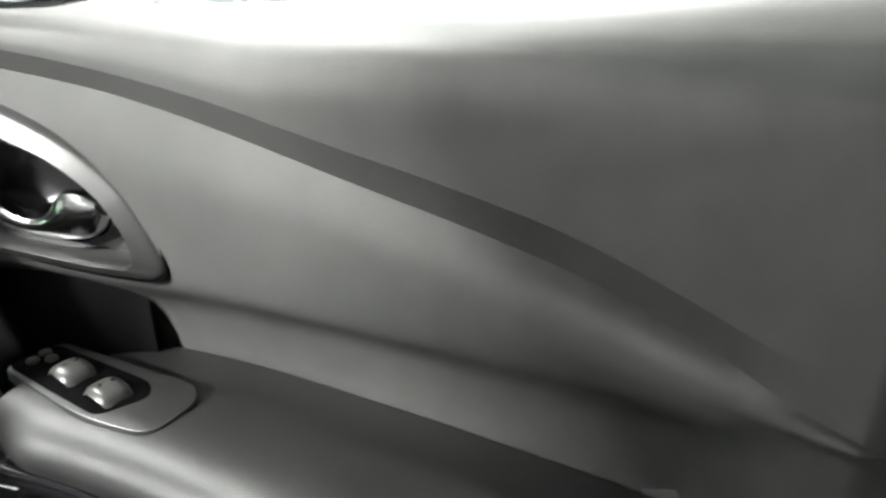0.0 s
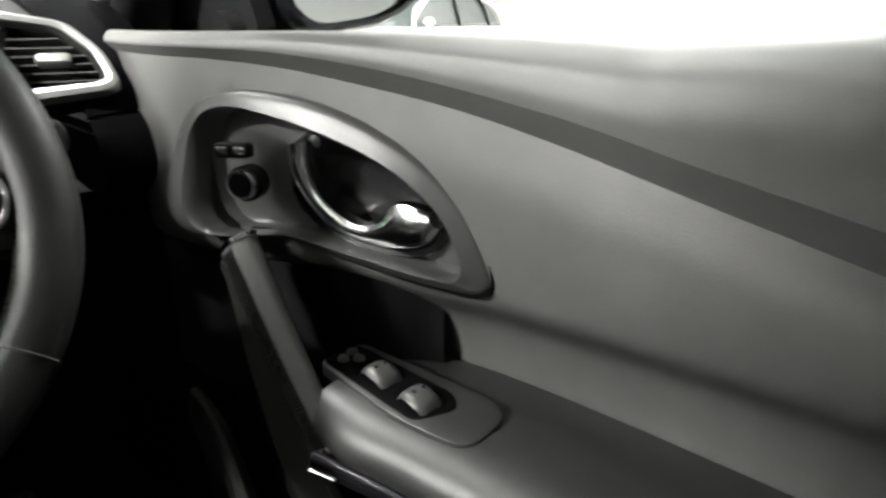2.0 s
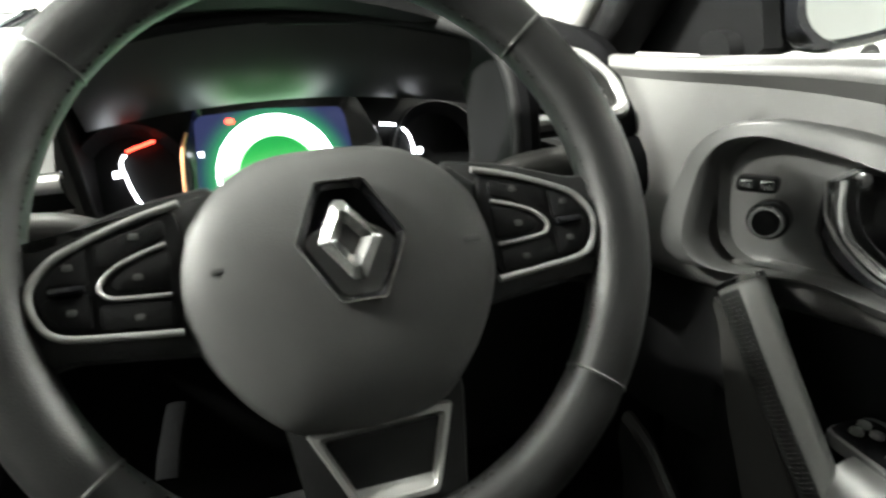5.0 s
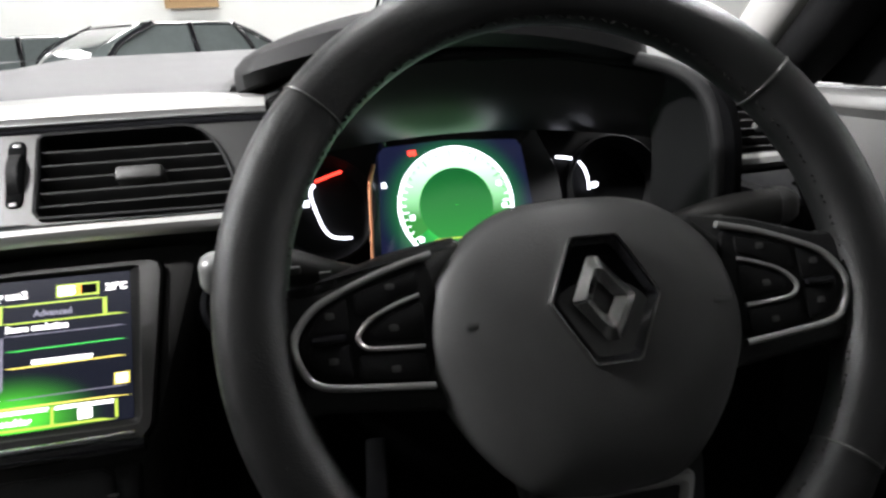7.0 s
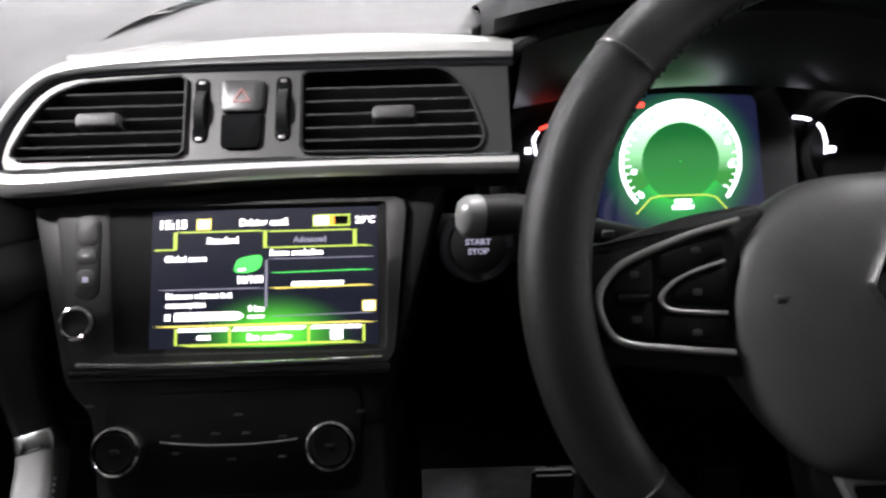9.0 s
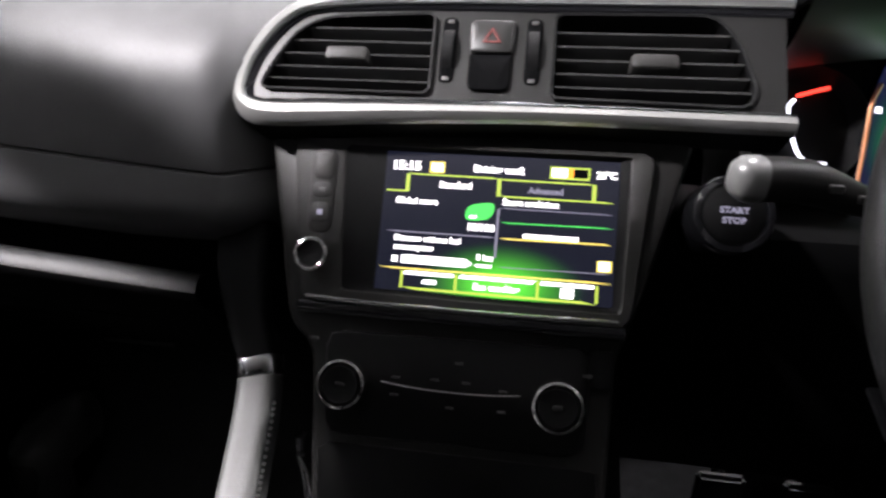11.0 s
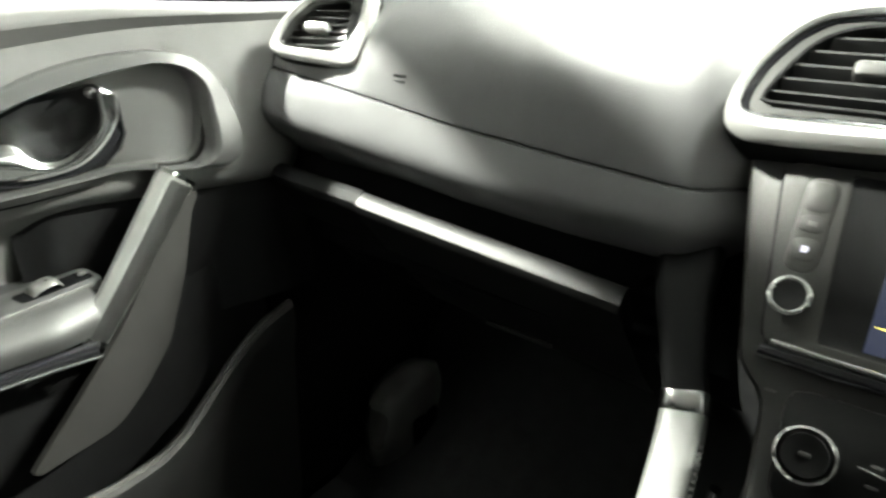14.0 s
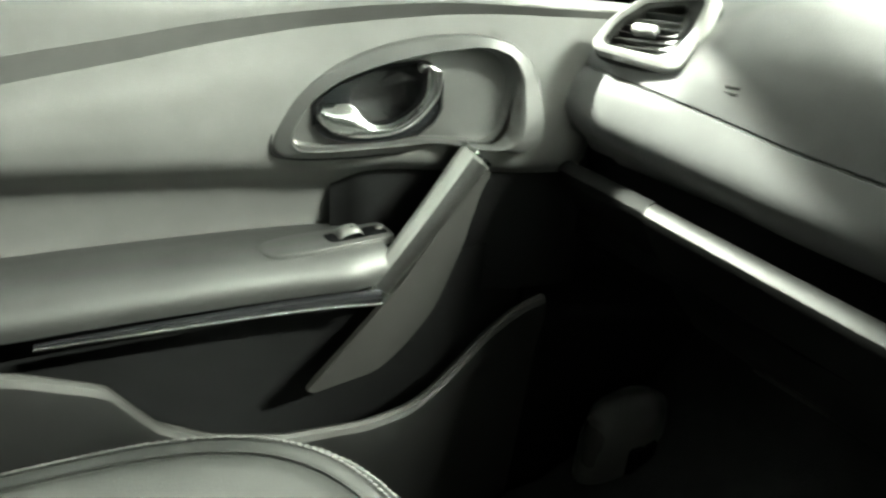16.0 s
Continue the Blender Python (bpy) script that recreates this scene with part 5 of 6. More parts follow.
for k in range(33):
    a = radians(215 - 245 * k / 32)
    r0 = 0.045 if k % 4 else 0.0425
    p = [(C0[0] + r * math.cos(a) + w * math.sin(a), C0[1] + r * math.sin(a) - w * math.cos(a)) for r, w in ((r0, 0.0004), (0.049, 0.0004), (0.049, -0.0004), (r0, -0.0004))]
    me = bpy.data.meshes.new("tick")
    me.from_pydata([(q[0], q[1], 0.0021) for q in p], [], [(0, 1, 2, 3)])
    link("tick", me, GLOW_COOL if (k < 9 or k > 26) else HARD, disp, smooth=False)
for x, y in ((-0.036, -0.010), (-0.030, -0.030), (0.044, 0.014), (0.047, -0.006), (-0.058, 0.020)):
    flat("dial_number", [(x - 0.002, y - 0.0022), (x + 0.002, y - 0.0022), (x + 0.002, y + 0.0022), (x - 0.002, y + 0.0022)], GLOW_COOL, 0.0022, label="lit white mark that cannot be read")
flat("warning_light", [(-0.0345, 0.0440), (-0.0275, 0.0440), (-0.0275, 0.0485), (-0.0345, 0.0485)], GLOW_RED, 0.003, label="red warning light")
for x, y, w in ((0.006, -0.036, 0.007), (0.006, -0.041, 0.009)):
    flat("trip_text", [(x - w, y - 0.0016), (x + w, y - 0.0016), (x + w, y + 0.0016), (x - w, y + 0.0016)], GLOW_COOL, 0.002, label="lit text that cannot be read")
tl = [(-0.034, -0.046), (-0.022, -0.033), (-0.014, -0.031), (0.026, -0.031), (0.034, -0.033), (0.046, -0.046)]
part("green_rule", tube([(a, b, 0.0022) for a, b in tl], blob(0.0012, 0.0008, 6), up=(0, 0, 1)), GLOW_LIME, disp, "lime lit line")


def lit_curve(name, pts, w, m, label):
    return part(name, tube([K @ Vector((a, b, 0.001)) for a, b in spline(pts, 24)], blob(w, 0.0012, 8), up=(0, -0.94, 0.34)), m, ip, label)


lit_curve("fuel_arc", [(-0.117, 0.026), (-0.121, 0.019), (-0.118, 0.004), (-0.113, -0.011), (-0.107, -0.019), (-0.099, -0.0215), (-0.090, -0.022)], 0.0024, GLOW_COOL, "white lit gauge arc")
lit_curve("gauge_needle", [(-0.116, 0.0285), (-0.105, 0.032), (-0.093, 0.0355)], 0.0026, GLOW_RED, "red lit needle")
part("gauge_icon", slab(K, rect(-0.128, 0.008, -0.123, 0.013), -0.003, 0.001, 0.0002), GLOW_COOL, ip, "lit fuel mark")
lit_curve("temperature_arc", [(0.100, 0.033), (0.110, 0.0315), (0.119, 0.0285), (0.125, 0.022), (0.128, 0.012), (0.128, 0.001)], 0.0026, GLOW_COOL, "white lit gauge arc")
part("gauge_icon", slab(K, circle(0.1345, 0.005, 0.0028, 14), -0.003, 0.001, 0.0002, 14), GLOW_COOL, ip, "lit temperature mark")
for cx, r in ((-0.112, 0.046), (0.150, 0.044)):
    part("pod_ring", loft([at(K, circle(cx, 0.004, rr, 48), z) for rr, z in ((r, -0.005), (r, 0.012), (r * 0.97, 0.014), (r * 0.94, 0.010), (r * 0.80, -0.003))]), HARD, ip, "black ring of a side gauge")

# sloping wall between the displays and the hood
wall = [[Vector((x, 0.808 - 0.012 * ((x - 0.375) / 0.19) ** 2 - 0.05 * t - 0.004 * math.sin(math.pi * t), 1.150 - 0.02 * ((x - 0.36) / 0.19) ** 2 + (0.062 - 0.012 * ((x - 0.36) / 0.19) ** 2) * t)) for t in np.linspace(0, 1, 8)] for x in np.linspace(0.205, 0.575, 30)]
part("hood_lining", sheet(wall), HOOD_LINING, ip, "dark sloping lining under the hood")

# hood above the instruments
hood_rows = []
for t in np.linspace(0, 1, 40):
    x = 0.178 + 0.328 * t
    arch = math.sin(math.pi * min(1, max(0, t))) ** 0.7
    zl = 1.202 + 0.036 * arch
    yl = 0.790 - 0.050 * arch ** 0.6 - 0.020 * t
    hood_rows.append([Vector((x, y, z)) for y, z in spline([(0.90, zl - 0.022), (yl + 0.05, zl - 0.019), (yl + 0.014, zl - 0.014), (yl, zl - 0.008), (yl - 0.003, zl + 0.001), (yl + 0.006, zl + 0.010), (yl + 0.05, zl + 0.013 + 0.003 * arch), (0.90, 1.212 + 0.026 * arch), (0.99, 1.20 + 0.006 * arch)], 30)])
part("hood", sheet(hood_rows), HOOD, ip, "dark arched hood")

# ---- steering wheel ----
wheel = thing("steering_wheel", "black leather steering wheel with silver spoke trims and a diamond badge", "steering wheel")
RM = 0.1672
ring_path = [W @ Vector((RM * math.cos(a), RM * math.sin(a), 0)) for a in np.linspace(0, 2 * math.pi, 120, endpoint=False)]


def rim_section(t):
    a = 2 * math.pi * t
    grip = abs(math.cos(a)) ** 2
    k = 1.0 + 0.06 * grip
    return [(p * k, q * k) for p, q in blob(0.034, 0.030, 20, 2.3)]


loops = []
for k, p in enumerate(ring_path):
    a = 2 * math.pi * k / 120
    rad, nrm = (W.to_3x3() @ Vector((math.cos(a), math.sin(a), 0))), W.to_3x3() @ Vector((0, 0, 1))
    dev = min(abs((math.degrees(a) - s0 + 180) % 360 - 180) for s0 in (40, 140, 218, 322))
    g = 1.0 - 0.05 * math.exp(-((dev / 1.2) ** 2))
    loops.append([p + rad * u * g + nrm * v * g for u, v in rim_section(k / 120)])
rim = part("rim", loft(loops, ring=True), LEATHER, wheel, "black leather rim with four seams")
for s0 in (40, 140, 218, 322):
    a = radians(s0)
    rad, nrm = (W.to_3x3() @ Vector((math.cos(a), math.sin(a), 0))), W.to_3x3() @ Vector((0, 0, 1))
    p0 = W @ Vector((RM * math.cos(a), RM * math.sin(a), 0))
    part("seam", tube([p0 + rad * u * 0.985 + nrm * v * 0.985 for u, v in rim_section(s0 / 360)], blob(0.0016, 0.0016, 6), ring=True), SWITCH, rim, "stitched cross seam")
st = bmesh.new()
for k in range(150):
    a = 2 * math.pi * k / 150
    q = W @ Vector(((RM - 0.0163) * math.cos(a), (RM - 0.0163) * math.sin(a), 0.0055))
    bmesh.ops.create_cube(st, size=1.0, matrix=Matrix.Translation(q) @ W.to_3x3().to_4x4() @ Matrix.Rotation(a + (0.6 if k % 2 else -0.6), 4, "Z") @ Matrix.Diagonal((0.0012, 0.0045, 0.0012, 1)))
part("rim_stitching", st, STACK, rim, "fine grey stitching inside the rim")["kind"] = "stuff"
HALF = [(0.0, 0.050), (0.035, 0.047), (0.060, 0.034), (0.078, 0.014), (0.086, -0.012), (0.084, -0.036), (0.071, -0.064), (0.052, -0.088), (0.032, -0.101), (0.0, -0.104)]
HUB = resample([(x, y) for x, y in spline(HALF, 40)] + [(-x, y) for x, y in spline(HALF, 40)[-2:0:-1]], 90)
hc = np.array([0.0, -0.02])
part("hub", loft([at(W, hc + (HUB - hc) * k, z) for k, z in ((0.90, -0.045), (0.98, -0.02), (1.0, -0.010), (0.995, -0.002), (0.965, 0.0055), (0.90, 0.0105), (0.75, 0.0155), (0.5, 0.0188), (0.25, 0.0198))], True, True), HUB_PAD, wheel, "smooth black hub pad")
em = thing("badge", "", "")
em.parent = wheel
HX = [(-0.0125, 0.0255), (0.0135, 0.0255), (0.0320, -0.0065), (0.0165, -0.0385), (-0.0080, -0.0385), (-0.0265, -0.0065)]
part("badge_frame", rim_ring(W, rounded(HX, 0.002), rounded(inset(np.array(HX), 0.0024), 0.002), [(0, 0.015), (0.08, 0.0225), (0.3, 0.0240), (0.75, 0.0238), (1.0, 0.0215)], 90), BADGE, em, "thin chrome six-sided frame")
part("badge_slope", rim_ring(W, rounded(inset(np.array(HX), 0.0023), 0.002), rounded(inset(np.array(HX), 0.0070), 0.002), [(0, 0.0225), (1.0, 0.0185)], 90), GLOSS, em, "gloss black sloping inner band")
part("badge_ground", slab(W, inset(np.array(HX), 0.005), 0.014, 0.0195, 0.0004, 60), DARK, em, "black ground")
D0 = [(0.0015, 0.0150), (0.0190, -0.0065), (0.0070, -0.0275), (0.0005, -0.0275), (-0.0150, -0.0065), (-0.0040, 0.0150)]
D1 = [(0.0005, 0.0015), (0.0068, -0.0065), (0.0022, -0.0140), (0.0018, -0.0140), (-0.0035, -0.0065), (-0.0005, 0.0015)]
part("badge_diamond", rim_ring(W, D0, D1, [(0, 0.0190), (0.04, 0.0225), (0.5, 0.0262), (0.96, 0.0225), (1.0, 0.0195)], 72), BADGE, em, "chrome diamond")

for s in (1, -1):
    sp = thing("spoke", "", "")
    sp.parent = wheel
    base = [(0.060, 0.036), (0.10, 0.030), (0.145, 0.016), (0.162, 0.022), (0.162, -0.052), (0.140, -0.044), (0.070, -0.052)]
    part("spoke_arm", slab(W, [(s * a, b) for a, b in rounded(base, 0.008)], -0.022, 0.0035, 0.006, 80), LEATHER, sp, "black spoke")
    face = [(0.080, 0.024), (0.113, 0.016), (0.137, 0.005), (0.1465, -0.009), (0.1445, -0.022), (0.136, -0.0305), (0.085, -0.037), (0.074, -0.01)]
    part("key_plate", slab(W, [(s * a, b) for a, b in rounded(face, 0.006)], 0.0, 0.0065, 0.002, 80), HARD, sp, "black key plate")
    ln = spline([(0.078, 0.0262), (0.100, 0.0205), (0.122, 0.0125), (0.138, 0.0045), (0.1475, -0.0085), (0.1450, -0.0225), (0.136, -0.0315), (0.110, -0.0352), (0.083, -0.0378)], 60)
    part("spoke_trim", tube([W @ Vector((s * a, b, 0.0062)) for a, b in ln], blob(0.0038, 0.0044, 12), up=W.to_3x3() @ Vector((0, 0, 1))), SILVER, sp, "satin silver trim line")
    ln = spline([(0.086, 0.0065), (0.098, 0.0030), (0.110, -0.0022), (0.1175, -0.0100), (0.1140, -0.0160), (0.100, -0.0178), (0.086, -0.0185)], 40)
    part("inner_trim", tube([W @ Vector((s * a, b, 0.0072)) for a, b in ln], blob(0.0022, 0.0026, 10), up=W.to_3x3() @ Vector((0, 0, 1))), SILVER, sp, "thin silver trim line")
    for kp in ([(0.086, 0.019), (0.118, 0.0105), (0.1185, -0.001), (0.108, -0.0015), (0.098, 0.006), (0.086, 0.0095)], [(0.085, 0.0035), (0.100, -0.0003), (0.1125, -0.0085), (0.110, -0.0135), (0.085, -0.0155)], [(0.086, -0.0215), (0.118, -0.0190), (0.1185, -0.0310), (0.086, -0.0345)], [(0.1215, 0.0095), (0.136, 0.001), (0.141, -0.0075), (0.1215, -0.0085)], [(0.1215, -0.0125), (0.1415, -0.0125), (0.1405, -0.020), (0.134, -0.0275), (0.1215, -0.0300)]):
        part("wheel_key", slab(W, [(s * a, b) for a, b in rounded(kp, 0.0025)], 0.004, 0.0078, 0.0008, 40), HARD, sp, "black wheel key")
    part("rocker", slab(W, [(s * a, b) for a, b in rounded(rect(0.1225, -0.0125, 0.1395, -0.0080), 0.002)], 0.004, 0.0105, 0.0015, 30), GLOSS, sp, "gloss black rocker")
    for a, b in ((0.100, 0.012), (0.100, -0.008), (0.101, -0.0275), (0.130, 0.001), (0.130, -0.0205)):
        part("key_mark", slab(W, rounded(rect(s * a - 0.0022, b - 0.0016, s * a + 0.0022, b + 0.0016), 0.0008), 0.0074, 0.0081, 0.0001, 16), SWITCH, sp, "printed mark")
low = thing("lower_spoke", "", "")
low.parent = wheel
part("spoke_arm", slab(W, rounded([(-0.045, -0.085), (0.056, -0.085), (0.046, -0.158), (-0.034, -0.158)], 0.008), -0.026, -0.004, 0.004, 60), LEATHER, low, "black lower spoke")
OR = [(-0.0345, -0.099), (0.0455, -0.0975), (0.0300, -0.1430), (-0.0130, -0.1430)]
OI = [(-0.0255, -0.1050), (0.0380, -0.1040), (0.0268, -0.1370), (-0.0108, -0.1370)]
part("silver_frame", rim_ring(W, rounded(OR, 0.003), rounded(OI, 0.003), [(0, -0.008), (0.0, -0.001), (0.15, 0.002), (0.6, 0.002), (1.0, -0.002), (1.0, -0.006)], 90), SILVER, low, "satin silver frame")
part("gloss_insert", slab(W, rounded(OI, 0.003), -0.016, -0.012, 0.0005, 50), GLOSS, low, "gloss black insert")
part("frame_ledge", sheet([[W @ Vector((x * k + 0.008 * (1 - k), y, z)) for x in np.linspace(-0.0125, 0.0290, 10)] for y, z, k in ((-0.1405, 0.0015, 1.0), (-0.1360, 0.0, 1.0), (-0.1310, -0.006, 1.03), (-0.1270, -0.013, 1.06))]), SILVER, low, "bright sloping ledge of the frame")
for a, b in ((-0.062, -0.012), (0.068, -0.014)):
    part("horn_mark", slab(W, rounded(rect(a - 0.005, b - 0.0016, a + 0.005, b + 0.0016), 0.0012), 0.0140, 0.0161, 0.0001, 16), HUB_PAD, wheel, "small moulded mark")

col = thing("steering_column", "black plastic steering column shroud with two stalks", "steering column")
part("shroud", loft([at(W, [(x * k, y * kk - 0.01) for x, y in circle(0, 0, 0.075, 40)], z) for k, kk, z in ((0.75, 0.65, -0.040), (0.85, 0.72, -0.055), (0.90, 0.75, -0.10), (0.95, 0.80, -0.20))], True, True), HARD, col, "black column shroud")
for nm, pts, tipm in (("left_stalk", [(0.31, 0.700, 1.055), (0.245, 0.690, 1.073), (0.200, 0.681, 1.088), (0.164, 0.672, 1.091)], PALE_METAL), ("right_stalk", [(0.41, 0.700, 1.06), (0.47, 0.692, 1.078), (0.53, 0.684, 1.092), (0.575, 0.678, 1.097)], PLATE)):
    sp = spline(pts, 30)
    st = part("stalk", tube(sp, lambda t: blob(0.016 + 0.010 * float(smooth01(0.3, 0.8, t)), 0.016 + 0.011 * float(smooth01(0.3, 0.8, t)), 18)), STACK, col, "black control stalk")
    d = (sp[-1] - sp[-2]) / np.linalg.norm(sp[-1] - sp[-2])
    part("stalk_end", tube([sp[-1] + d * k for k in (-0.006, 0.0, 0.004, 0.008, 0.010)], lambda t: blob(0.0275 * (1 - 0.6 * t**3), 0.0285 * (1 - 0.6 * t**3), 18)), tipm, st, "satin grey stalk end" if nm == "left_stalk" else "black stalk end")
    for k in (10, 15, 19):
        q = sp[k] + np.array([0, -0.0135 - 0.0002 * k * 0.3, 0.004])
        part("stalk_mark", block(q[0] - 0.004, q[1] - 0.0012, q[2] - 0.0025, q[0] + 0.004, q[1] + 0.002, q[2] + 0.0025, 0.0005, 1), SWITCH, st, "pale printed mark")
part("column_lever", tube([(0.255, 0.64, 0.97), (0.252, 0.60, 0.962), (0.25, 0.585, 0.952)], blob(0.014, 0.006, 12)), DARK, col, "black adjusting lever")

# ---- console ----
con = thing("centre_console", "black centre console with a pale leather grab rail", "console")
part("console_body", loft([[Vector((x, y, z)) for x, z in resample(rounded([(-w, 0.44), (-w, h - 0.02), (-w + 0.02, h), (w - 0.02, h), (w, h - 0.02), (w, 0.44)], 0.01), 50)] for y, w, h in ((0.74, 0.118, 0.90), (0.66, 0.12, 0.86), (0.60, 0.125, 0.80), (0.50, 0.13, 0.745), (0.30, 0.135, 0.72), (-0.25, 0.135, 0.72))], True, True), HARD, con, "black console body")
for s in (-1,):
    path = spline([(s * 0.194, 0.735, 1.008), (s * 0.186, 0.700, 0.985), (s * 0.172, 0.672, 0.950), (s * 0.161, 0.655, 0.918), (s * 0.152, 0.60, 0.878), (s * 0.143, 0.52, 0.832), (s * 0.139, 0.42, 0.788), (s * 0.137, 0.30, 0.755), (s * 0.135, 0.20, 0.735)], 70)
    cut = int(np.argmin(np.abs(path[:, 2] - 0.918)))
    sec = rounded([(-0.013, 0.013), (0.012, 0.013), (0.016, 0.004), (0.014, -0.016), (-0.013, -0.016), (-0.016, 0.0)], 0.006, 3)
    sec = resample(sec, 28)
    up = (0, -0.5, 0.86)
    rl = thing("grab_rail", "", "")
    rl.parent = con
    part("rail_root", tube(path[: cut + 1], lambda t: [(a * (1.5 - 0.5 * float(smooth01(0, 0.8, t))), b * (1.35 - 0.35 * float(smooth01(0, 0.8, t)))) for a, b in sec], up=up), HARD, rl, "black upper end of the rail")
    part("rail", tube(path[cut:], [(a * 1.04, b * 1.04) for a, b in sec], up=up), RAIL_LEATHER, rl, "pale grey leather rail")
    ring_at = lambda t: path[cut] + (path[cut - 1] - path[cut]) / np.linalg.norm(path[cut - 1] - path[cut]) * t
    part("rail_ring", tube([ring_at(t) for t in (-0.002, 0.0, 0.006, 0.012, 0.014)], lambda t: [(a * (1.1 - 0.06 * abs(2 * t - 1) ** 6), b * (1.1 - 0.06 * abs(2 * t - 1) ** 6)) for a, b in sec], up=up), CHROME, rl, "chrome ring round the rail")
    st = bmesh.new()
    for k in range(cut + 3, 69):
        for h in (0.0, 0.5):
            q = path[k] * (1 - h) + path[min(k + 1, 69)] * h
            bmesh.ops.create_cube(st, size=0.002, matrix=Matrix.Translation((q[0] + 0.0158, q[1] - 0.004, q[2] + 0.008)) @ pose(0, 0, 0, 30, 25, 0))
    part("stitching", st, STACK, rl, "pale cross stitching")["kind"] = "stuff"
gl = thing("gear_lever", "black gear lever with a chrome collar on the console", "gear lever")
part("boot", loft([[Vector((0.0 + r * math.cos(a), 0.535 + r * math.sin(a), z)) for a in np.linspace(0, 2 * math.pi, 28, endpoint=False)] for r, z in ((0.06, 0.755), (0.045, 0.775), (0.022, 0.805), (0.014, 0.815))], True, True), LEATHER, gl, "black leather boot")
part("collar", loft([[Vector((r * math.cos(a), 0.535 + r * math.sin(a), z)) for a in np.linspace(0, 2 * math.pi, 28, endpoint=False)] for r, z in ((0.015, 0.812), (0.017, 0.816), (0.016, 0.826), (0.013, 0.828))], True, True), CHROME, gl, "chrome collar")
part("knob", loft([[Vector((r * math.cos(a), 0.533 + r * 1.1 * math.sin(a), z)) for a in np.linspace(0, 2 * math.pi, 28, endpoint=False)] for r, z in ((0.012, 0.826), (0.018, 0.840), (0.022, 0.855), (0.020, 0.868), (0.010, 0.876))], True, True), LEATHER, gl, "black gear knob")
part("console_trim", tube(spline([(-0.129, 0.645, 0.874), (-0.131, 0.645, 0.852), (-0.125, 0.640, 0.838), (-0.117, 0.62, 0.815), (-0.112, 0.58, 0.785)], 20), blob(0.009, 0.008, 12)), BRIGHT, con, "bright chrome edge")

# ---- seats ----
def seat(cx, s, who):
    st = thing("front_seat", f"grey leather {who} seat with stitched side bolsters", "car seat", "front seats")
    st_of = st
    x0, hw, ya, yb = cx, 0.268, -0.16, 0.43

    def sq(u, v, k=1.0):
        """A square turned into one with round corners."""
        a = math.atan2(v, u)
        r = max(abs(u), abs(v))
        c, d = math.cos(a), math.sin(a)
        e = 3.0
        q = (abs(c) ** e + abs(d) ** e) ** (-1 / e)
        return x0 + hw * r * k * q * c, (ya + yb) / 2 + (yb - ya) / 2 * r * k * q * d

    loops = []
    n = 96
    for r, z in ((0.80, 0.50), (0.92, 0.56), (0.985, 0.66), (1.0, 0.735), (0.992, 0.765), (0.97, 0.787), (0.935, 0.799), (0.90, 0.803), (0.875, 0.8005), (0.865, 0.797), (0.85, 0.800), (0.80, 0.799), (0.70, 0.790), (0.55, 0.783), (0.3, 0.780)):
        loop = []
        for k in range(n):
            a = 2 * math.pi * k / n
            m = max(abs(math.cos(a)), abs(math.sin(a)))
            x, y = sq(r * math.cos(a) / m, r * math.sin(a) / m)
            dip = 0.012 * max(0, math.sin(a)) if z > 0.7 else 0
            loop.append(Vector((x, y, z - dip)))
        loops.append(loop)
    part("cushion", loft(loops, True, True), SEAT_LEATHER, st_of, "padded grey leather cushion")
    for r, z, w in ((0.985, 0.776, 0.0016), (0.868, 0.7985, 0.0022)):
        pts = []
        for k in range(n):
            a = 2 * math.pi * k / n
            m = max(abs(math.cos(a)), abs(math.sin(a)))
            x, y = sq(r * math.cos(a) / m, r * math.sin(a) / m)
            pts.append((x, y, z - 0.012 * max(0, math.sin(a)) + 0.001))
        part("piping", tube(pts, blob(w, w, 8), ring=True), THREAD if r > 0.95 else SEAT_LEATHER, st_of, "pale stitched seam" if r > 0.95 else "raised seam")
    st = bmesh.new()
    for r, z in ((0.955, 0.7915), (0.915, 0.8022)):
        for k in range(260):
            a = 2 * math.pi * k / 260
            m = max(abs(math.cos(a)), abs(math.sin(a)))
            x, y = sq(r * math.cos(a) / m, r * math.sin(a) / m)
            bmesh.ops.create_cube(st, size=1.0, matrix=Matrix.Translation((x, y, z - 0.012 * max(0, math.sin(a)) + 0.0012)) @ Matrix.Rotation(a + math.pi / 2, 4, "Z") @ Matrix.Diagonal((0.0045, 0.0014, 0.0012, 1)))
    part("stitching", st, THREAD, st_of, "pale double stitching")["kind"] = "stuff"
    rows = []
    for t in np.linspace(0, 1, 24):
        z = 0.76 + 0.60 * t
        y = -0.20 - 0.22 * t
        w = 0.25 - 0.05 * smooth01(0.6, 1.0, t)
        th = 0.06 * (1 - 0.4 * t)
        rows.append([Vector((x0 + w * (abs(math.cos(a)) ** 0.5) * math.copysign(1, math.cos(a)), y + th * (abs(math.sin(a)) ** 0.7) * math.copysign(1, math.sin(a)), z)) for a in np.linspace(0, 2 * math.pi, 48, endpoint=False)])
    part("backrest", loft(rows, True, True), SEAT_LEATHER, st_of, "padded grey leather backrest")
    part("headrest", block(x0 - 0.13, -0.50, 1.39, x0 + 0.13, -0.41, 1.56, 0.035, 4), SEAT_LEATHER, st_of, "grey leather headrest")
    for k in (-0.06, 0.06):
        part("headrest_post", block(x0 + k - 0.006, -0.46, 1.33, x0 + k + 0.006, -0.448, 1.40, 0.003, 2), CHROME, st_of, "chrome headrest post")
